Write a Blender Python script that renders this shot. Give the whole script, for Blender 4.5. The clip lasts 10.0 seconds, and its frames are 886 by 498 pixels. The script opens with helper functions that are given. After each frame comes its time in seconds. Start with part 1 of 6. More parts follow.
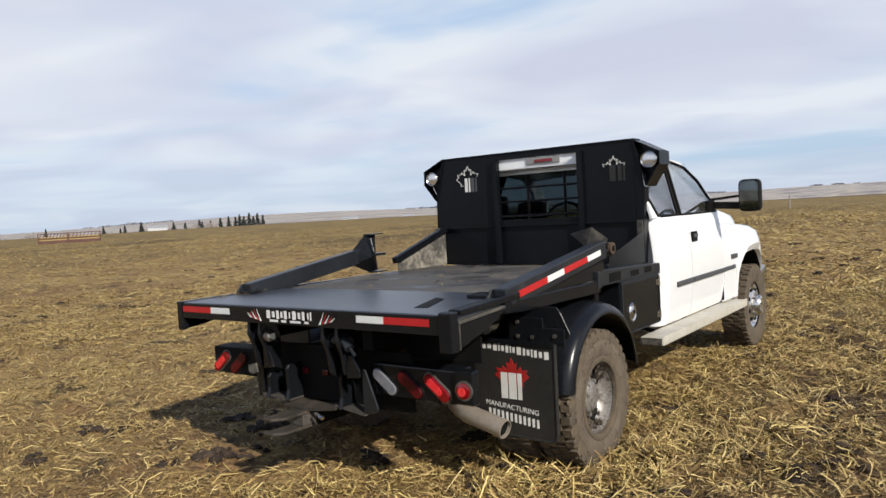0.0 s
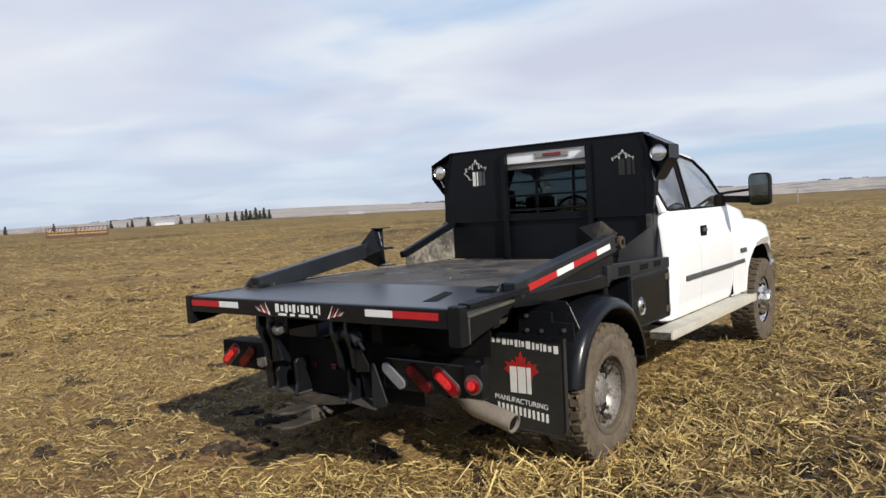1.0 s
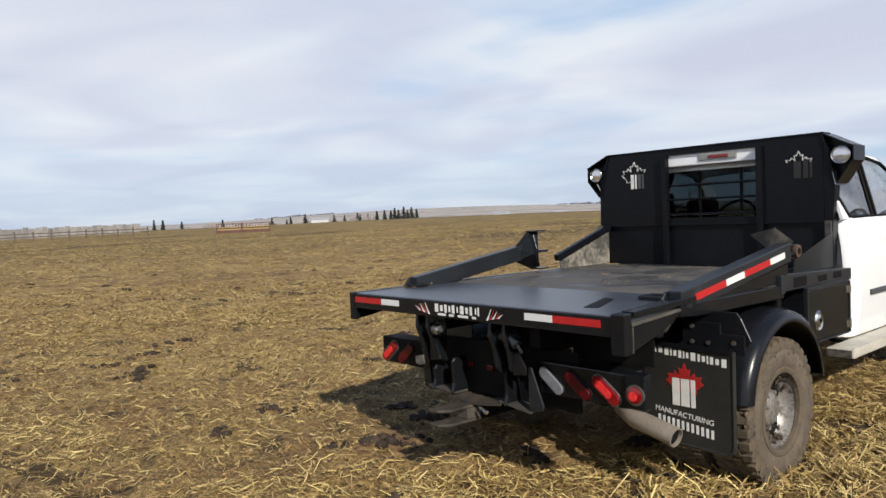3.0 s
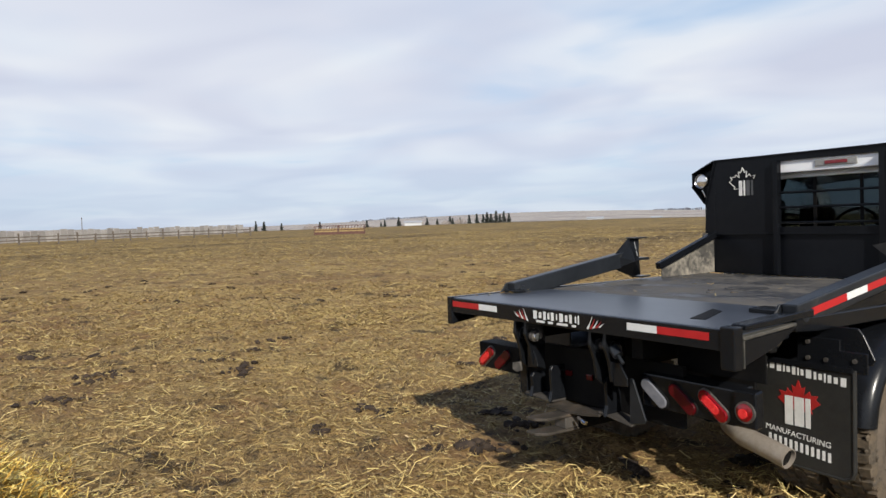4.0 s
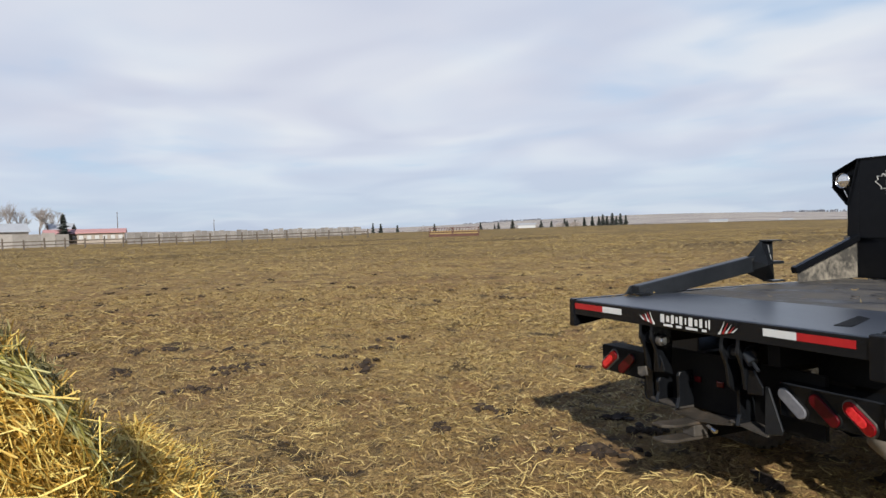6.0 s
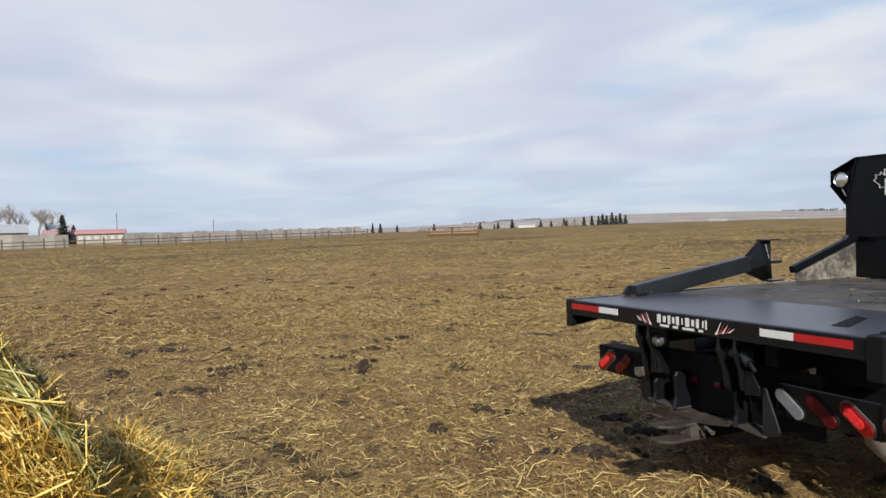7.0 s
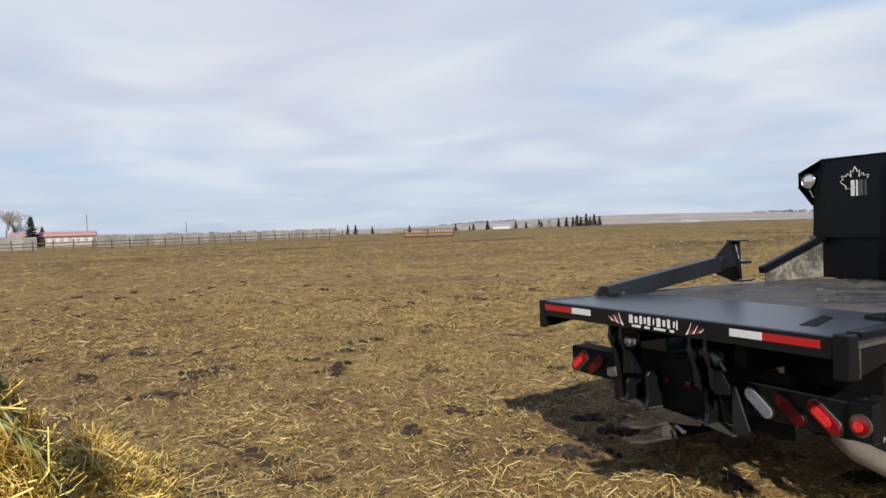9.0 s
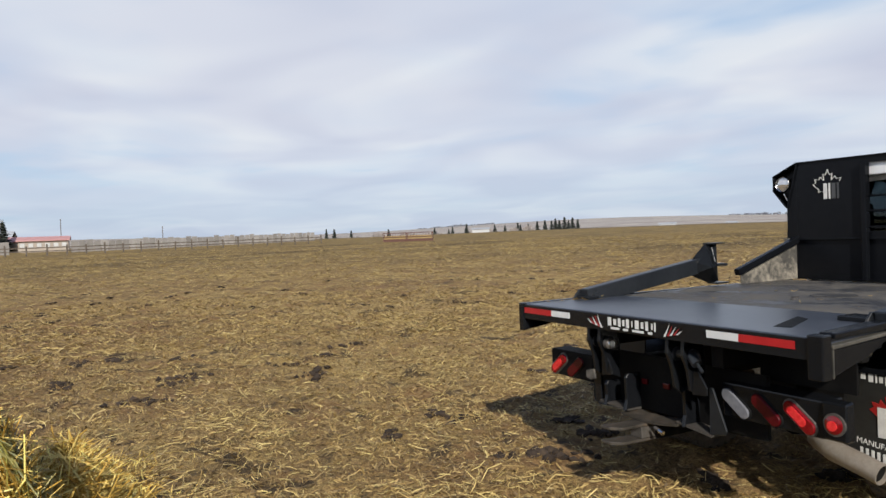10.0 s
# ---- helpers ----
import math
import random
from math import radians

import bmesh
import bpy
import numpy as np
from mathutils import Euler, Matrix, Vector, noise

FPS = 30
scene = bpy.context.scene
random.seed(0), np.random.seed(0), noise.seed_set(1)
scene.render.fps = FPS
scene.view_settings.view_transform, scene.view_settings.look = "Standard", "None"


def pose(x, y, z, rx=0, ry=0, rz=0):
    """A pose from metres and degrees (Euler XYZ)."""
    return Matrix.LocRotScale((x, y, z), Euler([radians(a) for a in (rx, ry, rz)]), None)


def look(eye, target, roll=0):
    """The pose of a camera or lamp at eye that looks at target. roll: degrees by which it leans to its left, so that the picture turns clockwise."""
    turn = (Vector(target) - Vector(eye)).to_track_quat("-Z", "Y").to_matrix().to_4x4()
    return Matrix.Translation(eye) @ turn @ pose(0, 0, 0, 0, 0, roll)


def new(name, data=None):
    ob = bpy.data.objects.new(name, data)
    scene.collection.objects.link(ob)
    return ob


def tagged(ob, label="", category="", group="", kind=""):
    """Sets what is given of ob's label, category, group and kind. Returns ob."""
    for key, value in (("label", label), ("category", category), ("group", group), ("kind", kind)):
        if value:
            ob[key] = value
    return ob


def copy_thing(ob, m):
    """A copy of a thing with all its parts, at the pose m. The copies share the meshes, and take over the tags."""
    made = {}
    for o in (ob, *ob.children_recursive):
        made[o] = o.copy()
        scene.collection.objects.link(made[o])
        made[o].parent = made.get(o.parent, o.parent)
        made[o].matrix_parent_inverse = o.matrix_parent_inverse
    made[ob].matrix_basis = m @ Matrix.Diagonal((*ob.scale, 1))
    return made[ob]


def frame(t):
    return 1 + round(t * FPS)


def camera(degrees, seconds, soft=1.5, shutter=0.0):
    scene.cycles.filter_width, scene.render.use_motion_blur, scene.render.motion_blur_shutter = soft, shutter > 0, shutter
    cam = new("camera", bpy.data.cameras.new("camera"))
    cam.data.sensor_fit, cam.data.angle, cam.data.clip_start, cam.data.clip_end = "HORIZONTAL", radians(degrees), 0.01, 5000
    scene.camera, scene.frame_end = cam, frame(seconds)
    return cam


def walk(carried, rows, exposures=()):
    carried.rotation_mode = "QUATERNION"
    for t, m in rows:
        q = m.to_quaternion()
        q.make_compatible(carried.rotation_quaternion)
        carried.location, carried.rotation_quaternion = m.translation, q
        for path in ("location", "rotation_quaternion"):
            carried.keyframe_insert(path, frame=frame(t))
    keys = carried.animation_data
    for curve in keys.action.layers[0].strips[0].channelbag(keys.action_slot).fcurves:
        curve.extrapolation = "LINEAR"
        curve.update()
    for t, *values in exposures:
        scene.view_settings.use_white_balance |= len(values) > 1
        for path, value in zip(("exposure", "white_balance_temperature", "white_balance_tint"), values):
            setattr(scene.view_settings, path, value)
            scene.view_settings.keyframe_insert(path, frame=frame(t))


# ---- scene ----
import colorsys

cam = camera(62.4, 10.0)
PATH = [
    (0, (2.938, -2.517, 1.484), (1.723, -0.931, 1.388), -3.2),
    (0.5, (2.926, -2.517, 1.478), (1.707, -0.934, 1.379), -3.2),
    (1, (2.918, -2.515, 1.48), (1.69, -0.941, 1.37), -3.2),
    (1.5, (2.904, -2.526, 1.483), (1.646, -0.975, 1.365), -3.3),
    (2, (2.885, -2.545, 1.496), (1.556, -1.056, 1.379), -3.1),
    (2.5, (2.874, -2.561, 1.495), (1.451, -1.159, 1.392), -2.8),
    (4, (2.828, -2.599, 1.508), (1.165, -1.491, 1.439), -1.8),
    (4.5, (2.819, -2.62, 1.507), (1.094, -1.61, 1.446), -1.6),
    (5, (2.82, -2.636, 1.504), (1.048, -1.711, 1.449), -1.6),
    (5.5, (2.826, -2.653, 1.506), (1.02, -1.795, 1.453), -1.7),
    (5.7, (2.831, -2.669, 1.503), (1.018, -1.828, 1.45), -1.6),
    (7, (2.816, -2.63, 1.504), (1.001, -1.79, 1.45), -1.8),
    (7.5, (2.805, -2.626, 1.506), (0.993, -1.779, 1.45), -1.9),
    (8, (2.802, -2.627, 1.504), (0.996, -1.77, 1.449), -1.8),
    (8.5, (2.808, -2.621, 1.507), (1.011, -1.744, 1.451), -2.0),
    (9, (2.812, -2.613, 1.503), (1.027, -1.713, 1.451), -1.9),
    (9.5, (2.822, -2.614, 1.507), (1.053, -1.682, 1.459), -2.1),
    (10, (2.817, -2.62, 1.504), (1.058, -1.669, 1.46), -2.1),
]
walk(cam, [(t, look(eye, target, roll)) for t, eye, target, roll in PATH], [(0, 0.0), (4.6, 0.0), (5.4, -0.07), (10, -0.08)])

# ---- light ----
SUN_AZ, SUN_EL = math.atan2(-0.68, 1.61), radians(31)
to_sun = Vector((math.cos(SUN_AZ) * math.cos(SUN_EL), math.sin(SUN_AZ) * math.cos(SUN_EL), math.sin(SUN_EL)))
sun_data = bpy.data.lights.new("sun", "SUN")
sun_data.energy, sun_data.angle, sun_data.color = 5.0, radians(0.6), (1.0, 0.94, 0.84)
sun = new("sun", sun_data)
sun.matrix_world = look(to_sun * 60, (0, 0, 0))
scene.view_settings.exposure = 0.0


def node(nt, kind, **values):
    n = nt.nodes.new(kind)
    for key, value in values.items():
        if key in n.inputs:
            n.inputs[key].default_value = value
    return n


def ramp(nt, fac, stops):
    n = nt.nodes.new("ShaderNodeValToRGB")
    while len(n.color_ramp.elements) < len(stops):
        n.color_ramp.elements.new(0.5)
    for e, (pos, col) in zip(n.color_ramp.elements, stops):
        e.position, e.color = pos, (*col, 1)
    nt.links.new(fac, n.inputs[0])
    return n.outputs[0]


def mixed(nt, fac, a, b, blend="MIX"):
    n = nt.nodes.new("ShaderNodeMix")
    n.data_type, n.blend_type = "RGBA", blend
    for socket, value in ((n.inputs[0], fac), (n.inputs[6], a), (n.inputs[7], b)):
        if isinstance(value, bpy.types.NodeSocket):
            nt.links.new(value, socket)
        elif isinstance(value, (int, float)):
            socket.default_value = value
        else:
            socket.default_value = (*value, 1)
    return n.outputs[2]


def noise_of(nt, vec, scale, detail=4.0, rough=0.55, warp=0.0):
    n = node(nt, "ShaderNodeTexNoise", Scale=scale, Detail=detail, Roughness=rough, Distortion=warp)
    nt.links.new(vec, n.inputs["Vector"])
    return n.outputs["Fac"]


def sums(nt, op, a, b=0.0, clamp=False):
    n = nt.nodes.new("ShaderNodeMath")
    n.operation, n.use_clamp = op, clamp
    for k, v in enumerate((a, b)):
        if isinstance(v, bpy.types.NodeSocket):
            nt.links.new(v, n.inputs[k])
        else:
            n.inputs[k].default_value = v
    return n.outputs[0]


# sky: thin high cloud drawn out in streaks over a clear blue
world = bpy.data.worlds.new("sky")
scene.world = world
world.use_nodes = True
wt = world.node_tree
wt.nodes.clear()
sky = wt.nodes.new("ShaderNodeTexSky")
sky.sky_type, sky.sun_disc = "NISHITA", False
sky.sun_elevation, sky.sun_rotation = SUN_EL, math.pi / 2 - SUN_AZ
sky.air_density, sky.dust_density, sky.ozone_density = 1.0, 1.2, 2.0
coord = wt.nodes.new("ShaderNodeTexCoord").outputs["Generated"]
split = wt.nodes.new("ShaderNodeSeparateXYZ")
wt.links.new(coord, split.inputs[0])
height = sums(wt, "MAXIMUM", split.outputs["Z"], 0.0)
lifted = sums(wt, "ADD", height, 0.10)
join = wt.nodes.new("ShaderNodeCombineXYZ")
wt.links.new(sums(wt, "DIVIDE", split.outputs["X"], lifted), join.inputs[0])
wt.links.new(sums(wt, "DIVIDE", split.outputs["Y"], lifted), join.inputs[1])
turned = wt.nodes.new("ShaderNodeMapping")
turned.inputs["Rotation"].default_value = (0, 0, radians(-32))
turned.inputs["Scale"].default_value = (0.66, 0.80, 1.0)
turned.inputs["Location"].default_value = (1.3, 0.4, 0)
wt.links.new(join.outputs[0], turned.inputs[0])
big = noise_of(wt, turned.outputs[0], 0.70, 4.0, 0.5, 0.5)
fine = noise_of(wt, turned.outputs[0], 2.2, 4.0, 0.5, 0.5)
cover = sums(wt, "ADD", sums(wt, "MULTIPLY", big, 0.86), sums(wt, "MULTIPLY", fine, 0.14))
cover = ramp(wt, cover, [(0.33, (0.15, 0.15, 0.15)), (0.43, (0.80, 0.80, 0.80)), (0.53, (1, 1, 1))])
low = ramp(wt, height, [(0.0, (0.68, 0.68, 0.68)), (0.03, (0.48, 0.48, 0.48)), (0.10, (0.85, 0.85, 0.85)), (0.16, (1, 1, 1))])
cover = mixed(wt, 1.0, cover, low, "MULTIPLY")
shade = noise_of(wt, turned.outputs[0], 1.2, 2.5, 0.45, 0.5)
cloud = ramp(wt, shade, [(0.34, (0.62, 0.66, 0.79)), (0.50, (0.71, 0.75, 0.855)), (0.64, (0.82, 0.855, 0.91))])
clear = mixed(wt, 1.0, sky.outputs[0], (0.105, 0.105, 0.105), "MULTIPLY")
clear = mixed(wt, 0.70, clear, (0.50, 0.68, 0.93))
total = mixed(wt, cover, clear, cloud)
overhead = ramp(wt, height, [(0.34, (0, 0, 0)), (0.56, (0.94, 0.94, 0.94))])
total = mixed(wt, overhead, total, (0.13, 0.20, 0.37))
back = wt.nodes.new("ShaderNodeBackground")
wt.links.new(total, back.inputs[0])
back.inputs[1].default_value = 1.0
wt.links.new(back.outputs[0], wt.nodes.new("ShaderNodeOutputWorld").inputs[0])


# ---- materials ----
def surface(name, c1, c2, scale=4.0, rough=0.6, rough2=None, metal=0.0, bump=0.0, bump_scale=40.0, dirt=None, dirt_amount=0.5,
            dirt_scale=3.0, island=0.0, per_object=0.0, coat=0.0, spec=0.5, fine=0.35):
    m = bpy.data.materials.new(name)
    m.use_nodes = True
    nt = m.node_tree
    bsdf = nt.nodes["Principled BSDF"]
    vec = nt.nodes.new("ShaderNodeTexCoord").outputs["Object"]
    a = noise_of(nt, vec, scale, 5.0, 0.6)
    b = noise_of(nt, vec, scale * 9, 4.0, 0.6)
    f = sums(nt, "ADD", sums(nt, "MULTIPLY", a, 1 - fine), sums(nt, "MULTIPLY", b, fine))
    col = mixed(nt, ramp(nt, f, [(0.36, (0, 0, 0)), (0.64, (1, 1, 1))]), c1, c2)
    rough_out = None
    if dirt:
        d1 = noise_of(nt, vec, dirt_scale, 6.0, 0.65, 0.5)
        d2 = noise_of(nt, vec, dirt_scale * 7, 5.0, 0.65)
        d = sums(nt, "ADD", sums(nt, "MULTIPLY", d1, 0.65), sums(nt, "MULTIPLY", d2, 0.35))
        lo = 0.72 - 0.42 * dirt_amount
        mask = ramp(nt, d, [(lo, (0, 0, 0)), (min(1.0, lo + 0.16), (1, 1, 1))])
        col = mixed(nt, mask, col, dirt)
        rough_out = mixed(nt, mask, (rough,) * 3, (0.9,) * 3)
        if metal:
            nt.links.new(mixed(nt, mask, (metal,) * 3, (0, 0, 0)), bsdf.inputs["Metallic"])
    elif rough2 is not None:
        rough_out = mixed(nt, f, (rough,) * 3, (rough2,) * 3)
    for amount, source, out in ((island, "ShaderNodeNewGeometry", "Random Per Island"), (per_object, "ShaderNodeObjectInfo", "Random")):
        if amount:
            r = nt.nodes.new(source).outputs[out]
            hsv = nt.nodes.new("ShaderNodeHueSaturation")
            nt.links.new(sums(nt, "ADD", sums(nt, "MULTIPLY", r, amount * 1.6), 1 - amount * 0.8), hsv.inputs["Value"])
            nt.links.new(col, hsv.inputs["Color"])
            col = hsv.outputs[0]
    nt.links.new(col, bsdf.inputs["Base Color"])
    if rough_out is not None:
        nt.links.new(rough_out, bsdf.inputs["Roughness"])
    else:
        bsdf.inputs["Roughness"].default_value = rough
    if not (dirt and metal):
        bsdf.inputs["Metallic"].default_value = metal
    bsdf.inputs["Coat Weight"].default_value = coat
    bsdf.inputs["Coat Roughness"].default_value = 0.08
    bsdf.inputs["Specular IOR Level"].default_value = spec
    if bump:
        bn = node(nt, "ShaderNodeBump", Strength=bump, Distance=0.01)
        nt.links.new(noise_of(nt, vec, bump_scale, 6.0, 0.65), bn.inputs["Height"])
        nt.links.new(bn.outputs[0], bsdf.inputs["Normal"])
    return m


def ground_material():
    m = bpy.data.materials.new("trampled_field")
    m.use_nodes = True
    nt = m.node_tree
    bsdf = nt.nodes["Principled BSDF"]
    vec = nt.nodes.new("ShaderNodeTexCoord").outputs["Object"]
    large = noise_of(nt, vec, 0.16, 5.0, 0.6, 0.6)
    mid = noise_of(nt, vec, 1.1, 6.0, 0.62, 0.5)
    small = noise_of(nt, vec, 6.0, 6.0, 0.75, 0.4)
    grain = noise_of(nt, vec, 38.0, 6.0, 0.75, 0.6)
    speck = noise_of(nt, vec, 120.0, 4.0, 0.7)
    soil = mixed(nt, ramp(nt, grain, [(0.34, (0, 0, 0)), (0.66, (1, 1, 1))]), (0.084, 0.051, 0.027), (0.37, 0.230, 0.104))
    chaff = mixed(nt, ramp(nt, speck, [(0.40, (0, 0, 0)), (0.60, (1, 1, 1))]), (0.195, 0.124, 0.048), (0.59, 0.435, 0.182))
    f = sums(nt, "ADD", sums(nt, "MULTIPLY", large, 0.25), sums(nt, "ADD", sums(nt, "MULTIPLY", mid, 0.25), sums(nt, "ADD", sums(nt, "MULTIPLY", grain, 0.30), sums(nt, "MULTIPLY", small, 0.20))))
    col = mixed(nt, ramp(nt, f, [(0.455, (0, 0, 0)), (0.545, (1, 1, 1))]), soil, chaff)
    bare = ramp(nt, noise_of(nt, vec, 0.75, 5.0, 0.65, 0.8), [(0.52, (0, 0, 0)), (0.62, (0.7, 0.7, 0.7))])
    col = mixed(nt, bare, col, mixed(nt, grain, (0.125, 0.071, 0.035), (0.37, 0.216, 0.101)))
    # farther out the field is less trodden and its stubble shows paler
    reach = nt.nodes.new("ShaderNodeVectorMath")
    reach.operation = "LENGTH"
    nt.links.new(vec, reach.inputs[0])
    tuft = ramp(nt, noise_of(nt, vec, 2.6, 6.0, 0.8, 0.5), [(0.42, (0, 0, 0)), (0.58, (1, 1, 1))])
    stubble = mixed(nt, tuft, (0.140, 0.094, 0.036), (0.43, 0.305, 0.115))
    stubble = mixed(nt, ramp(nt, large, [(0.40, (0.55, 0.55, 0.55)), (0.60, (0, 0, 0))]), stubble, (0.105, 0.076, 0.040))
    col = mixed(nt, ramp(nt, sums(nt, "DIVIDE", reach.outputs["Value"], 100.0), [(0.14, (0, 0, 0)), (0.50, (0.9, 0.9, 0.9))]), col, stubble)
    # long damp streaks where the stock gathers
    lane = nt.nodes.new("ShaderNodeMapping")
    lane.inputs["Scale"].default_value = (1.0, 0.42, 1)
    lane.inputs["Rotation"].default_value = (0, 0, radians(62))
    nt.links.new(vec, lane.inputs[0])
    trod = noise_of(nt, lane.outputs[0], 0.13, 4.0, 0.6, 0.4)
    away = ramp(nt, sums(nt, "DIVIDE", reach.outputs["Value"], 100.0), [(0.30, (0, 0, 0)), (0.45, (0.75, 0.75, 0.75)), (0.90, (0.75, 0.75, 0.75)), (1.0, (0.3, 0.3, 0.3))])
    col = mixed(nt, sums(nt, "MULTIPLY", ramp(nt, trod, [(0.52, (0, 0, 0)), (0.62, (1, 1, 1))]), away), col, (0.070, 0.048, 0.030))
    # churned black soil beside and ahead of the truck
    across = nt.nodes.new("ShaderNodeSeparateXYZ")
    nt.links.new(vec, across.inputs[0])
    churn = sums(nt, "MULTIPLY", ramp(nt, sums(nt, "MULTIPLY", across.outputs["X"], 0.1), [(0.04, (0, 0, 0)), (0.16, (1, 1, 1))]), ramp(nt, mid, [(0.38, (1, 1, 1)), (0.62, (0.25, 0.25, 0.25))]))
    col = mixed(nt, sums(nt, "MULTIPLY", churn, 0.75), col, (0.050, 0.036, 0.028))
    damp = sums(nt, "ADD", sums(nt, "MULTIPLY", noise_of(nt, vec, 1.5, 5.0, 0.65, 1.0), 0.75), sums(nt, "MULTIPLY", small, 0.25))
    col = mixed(nt, ramp(nt, damp, [(0.545, (0, 0, 0)), (0.61, (0.85, 0.85, 0.85))]), col, (0.046, 0.036, 0.029))
    # beyond the stock field lie pale stubble and dry grass hills, with haze mixed into their colours
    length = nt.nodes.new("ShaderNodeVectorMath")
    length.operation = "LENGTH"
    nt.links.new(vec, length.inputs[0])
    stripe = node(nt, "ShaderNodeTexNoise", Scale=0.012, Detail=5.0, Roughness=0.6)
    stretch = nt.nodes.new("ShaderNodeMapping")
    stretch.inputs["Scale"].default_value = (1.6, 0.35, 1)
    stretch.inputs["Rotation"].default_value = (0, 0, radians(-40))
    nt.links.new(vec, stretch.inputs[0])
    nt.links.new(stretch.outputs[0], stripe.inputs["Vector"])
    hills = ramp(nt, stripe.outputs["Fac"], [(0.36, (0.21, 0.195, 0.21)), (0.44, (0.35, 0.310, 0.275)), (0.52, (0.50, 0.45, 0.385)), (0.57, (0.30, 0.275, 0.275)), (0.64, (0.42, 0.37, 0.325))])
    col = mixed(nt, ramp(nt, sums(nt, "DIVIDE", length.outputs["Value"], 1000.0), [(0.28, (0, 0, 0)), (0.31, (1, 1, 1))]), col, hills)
    # dark band at the field's far edge paints in its shadow and wet ground
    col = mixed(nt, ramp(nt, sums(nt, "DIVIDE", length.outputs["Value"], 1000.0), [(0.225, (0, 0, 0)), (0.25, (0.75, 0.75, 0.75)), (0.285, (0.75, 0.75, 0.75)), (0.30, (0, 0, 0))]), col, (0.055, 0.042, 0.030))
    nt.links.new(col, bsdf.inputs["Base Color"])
    bsdf.inputs["Roughness"].default_value = 0.95
    bsdf.inputs["Specular IOR Level"].default_value = 0.15
    bn = node(nt, "ShaderNodeBump", Strength=1.0, Distance=0.05)
    nt.links.new(sums(nt, "ADD", sums(nt, "MULTIPLY", small, 0.5), sums(nt, "MULTIPLY", grain, 0.5)), bn.inputs["Height"])
    nt.links.new(bn.outputs[0], bsdf.inputs["Normal"])
    return m


def straw_material(name, dark, mid, light, pale=0.72):
    m = bpy.data.materials.new(name)
    m.use_nodes = True
    nt = m.node_tree
    bsdf = nt.nodes["Principled BSDF"]
    r = nt.nodes.new("ShaderNodeNewGeometry").outputs["Random Per Island"]
    vec = nt.nodes.new("ShaderNodeTexCoord").outputs["Object"]
    streak = noise_of(nt, vec, 30.0, 3.0, 0.5)
    col = ramp(nt, r, [(0.0, dark), (0.12, tuple(0.5 * c for c in mid)), (0.40, mid), (pale, light), (0.93, tuple(min(0.8, 1.2 * c) for c in light)), (1.0, tuple(min(0.8, 0.95 * c + 0.10) for c in light))])
    col = mixed(nt, sums(nt, "MULTIPLY", streak, 0.5), col, mid)
    nt.links.new(col, bsdf.inputs["Base Color"])
    bsdf.inputs["Roughness"].default_value = 0.55
    bsdf.inputs["Specular IOR Level"].default_value = 0.35
    return m


# ---- ground ----
def smooth(a, b, x):
    u = np.clip((x - a) / (b - a), 0, 1)
    return u * u * (3 - 2 * u)


def lie(x, y):
    """Broad lie of the land: the field climbs gently away to the west, with low hills beyond it."""
    x, y = np.asarray(x, float), np.asarray(y, float)
    r = np.hypot(x, y)
    az = np.degrees(np.arctan2(-x, y))
    slope = 0.0055 * smooth(16, 44, az) * (1 - smooth(150, 175, az))
    brow = 260 - 70 * smooth(50, 68, az)
    z = slope * np.maximum(0, np.minimum(r, brow) - 15)
    roll = 0.5 + 0.5 * np.sin(np.radians(az) * 5.0 + 0.6) * np.cos(np.radians(az) * 2.3 + 1.0)
    z = z - 3.0 * smooth(270, 420, r) + smooth(500, 2600, r) * (12.5 + 16 * roll) + smooth(600, 1100, r) * 4 * np.sin(np.radians(az) * 9)
    return z


def relief(x, y):
    v = Vector((x, y, 0))
    east = 1.0 + 0.8 * min(1.0, max(0.0, (x - 0.6) / 0.8))
    clump = max(0.0, noise.noise(v * 3.3 + Vector((7, 3, 0))) - 0.08)
    return 0.026 * noise.noise(v * 1.3) + east * (0.075 * clump + 0.020 * noise.noise(v * 9.0) + 0.010 * noise.noise(v * 21.0))


def mesh_of(name, verts, faces):
    me = bpy.data.meshes.new(name)
    me.from_pydata(verts, [], faces)
    me.update()
    return me


def build_ground():
    rings = [0.0] + [0.30 * 1.034 ** k for k in range(278)]
    n = 900
    radius = np.array(rings[1:])
    ang = np.linspace(0, 2 * math.pi, n, endpoint=False)
    X = np.outer(radius, np.cos(ang)).ravel()
    Y = np.outer(radius, np.sin(ang)).ravel()
    Z = lie(X, Y)
    for k in range(len(X)):
        r = math.hypot(X[k], Y[k])
        if r < 26:
            Z[k] += relief(X[k], Y[k]) * min(1.0, (26 - r) / 8)
    verts = [(0, 0, 0)] + list(zip(X.tolist(), Y.tolist(), Z.tolist()))
    faces = [(0, 1 + k, 1 + (k + 1) % n) for k in range(n)]
    for a in range(len(radius) - 1):
        o = 1 + a * n
        for k in range(n):
            q = (k + 1) % n
            faces.append((o + k, o + n + k, o + n + q, o + q))
    me = mesh_of("ground", verts, faces)
    me.shade_smooth()
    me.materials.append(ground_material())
    return tagged(new("ground", me), "trampled brown stock field strewn with straw", "ground", kind="structure")


build_ground()


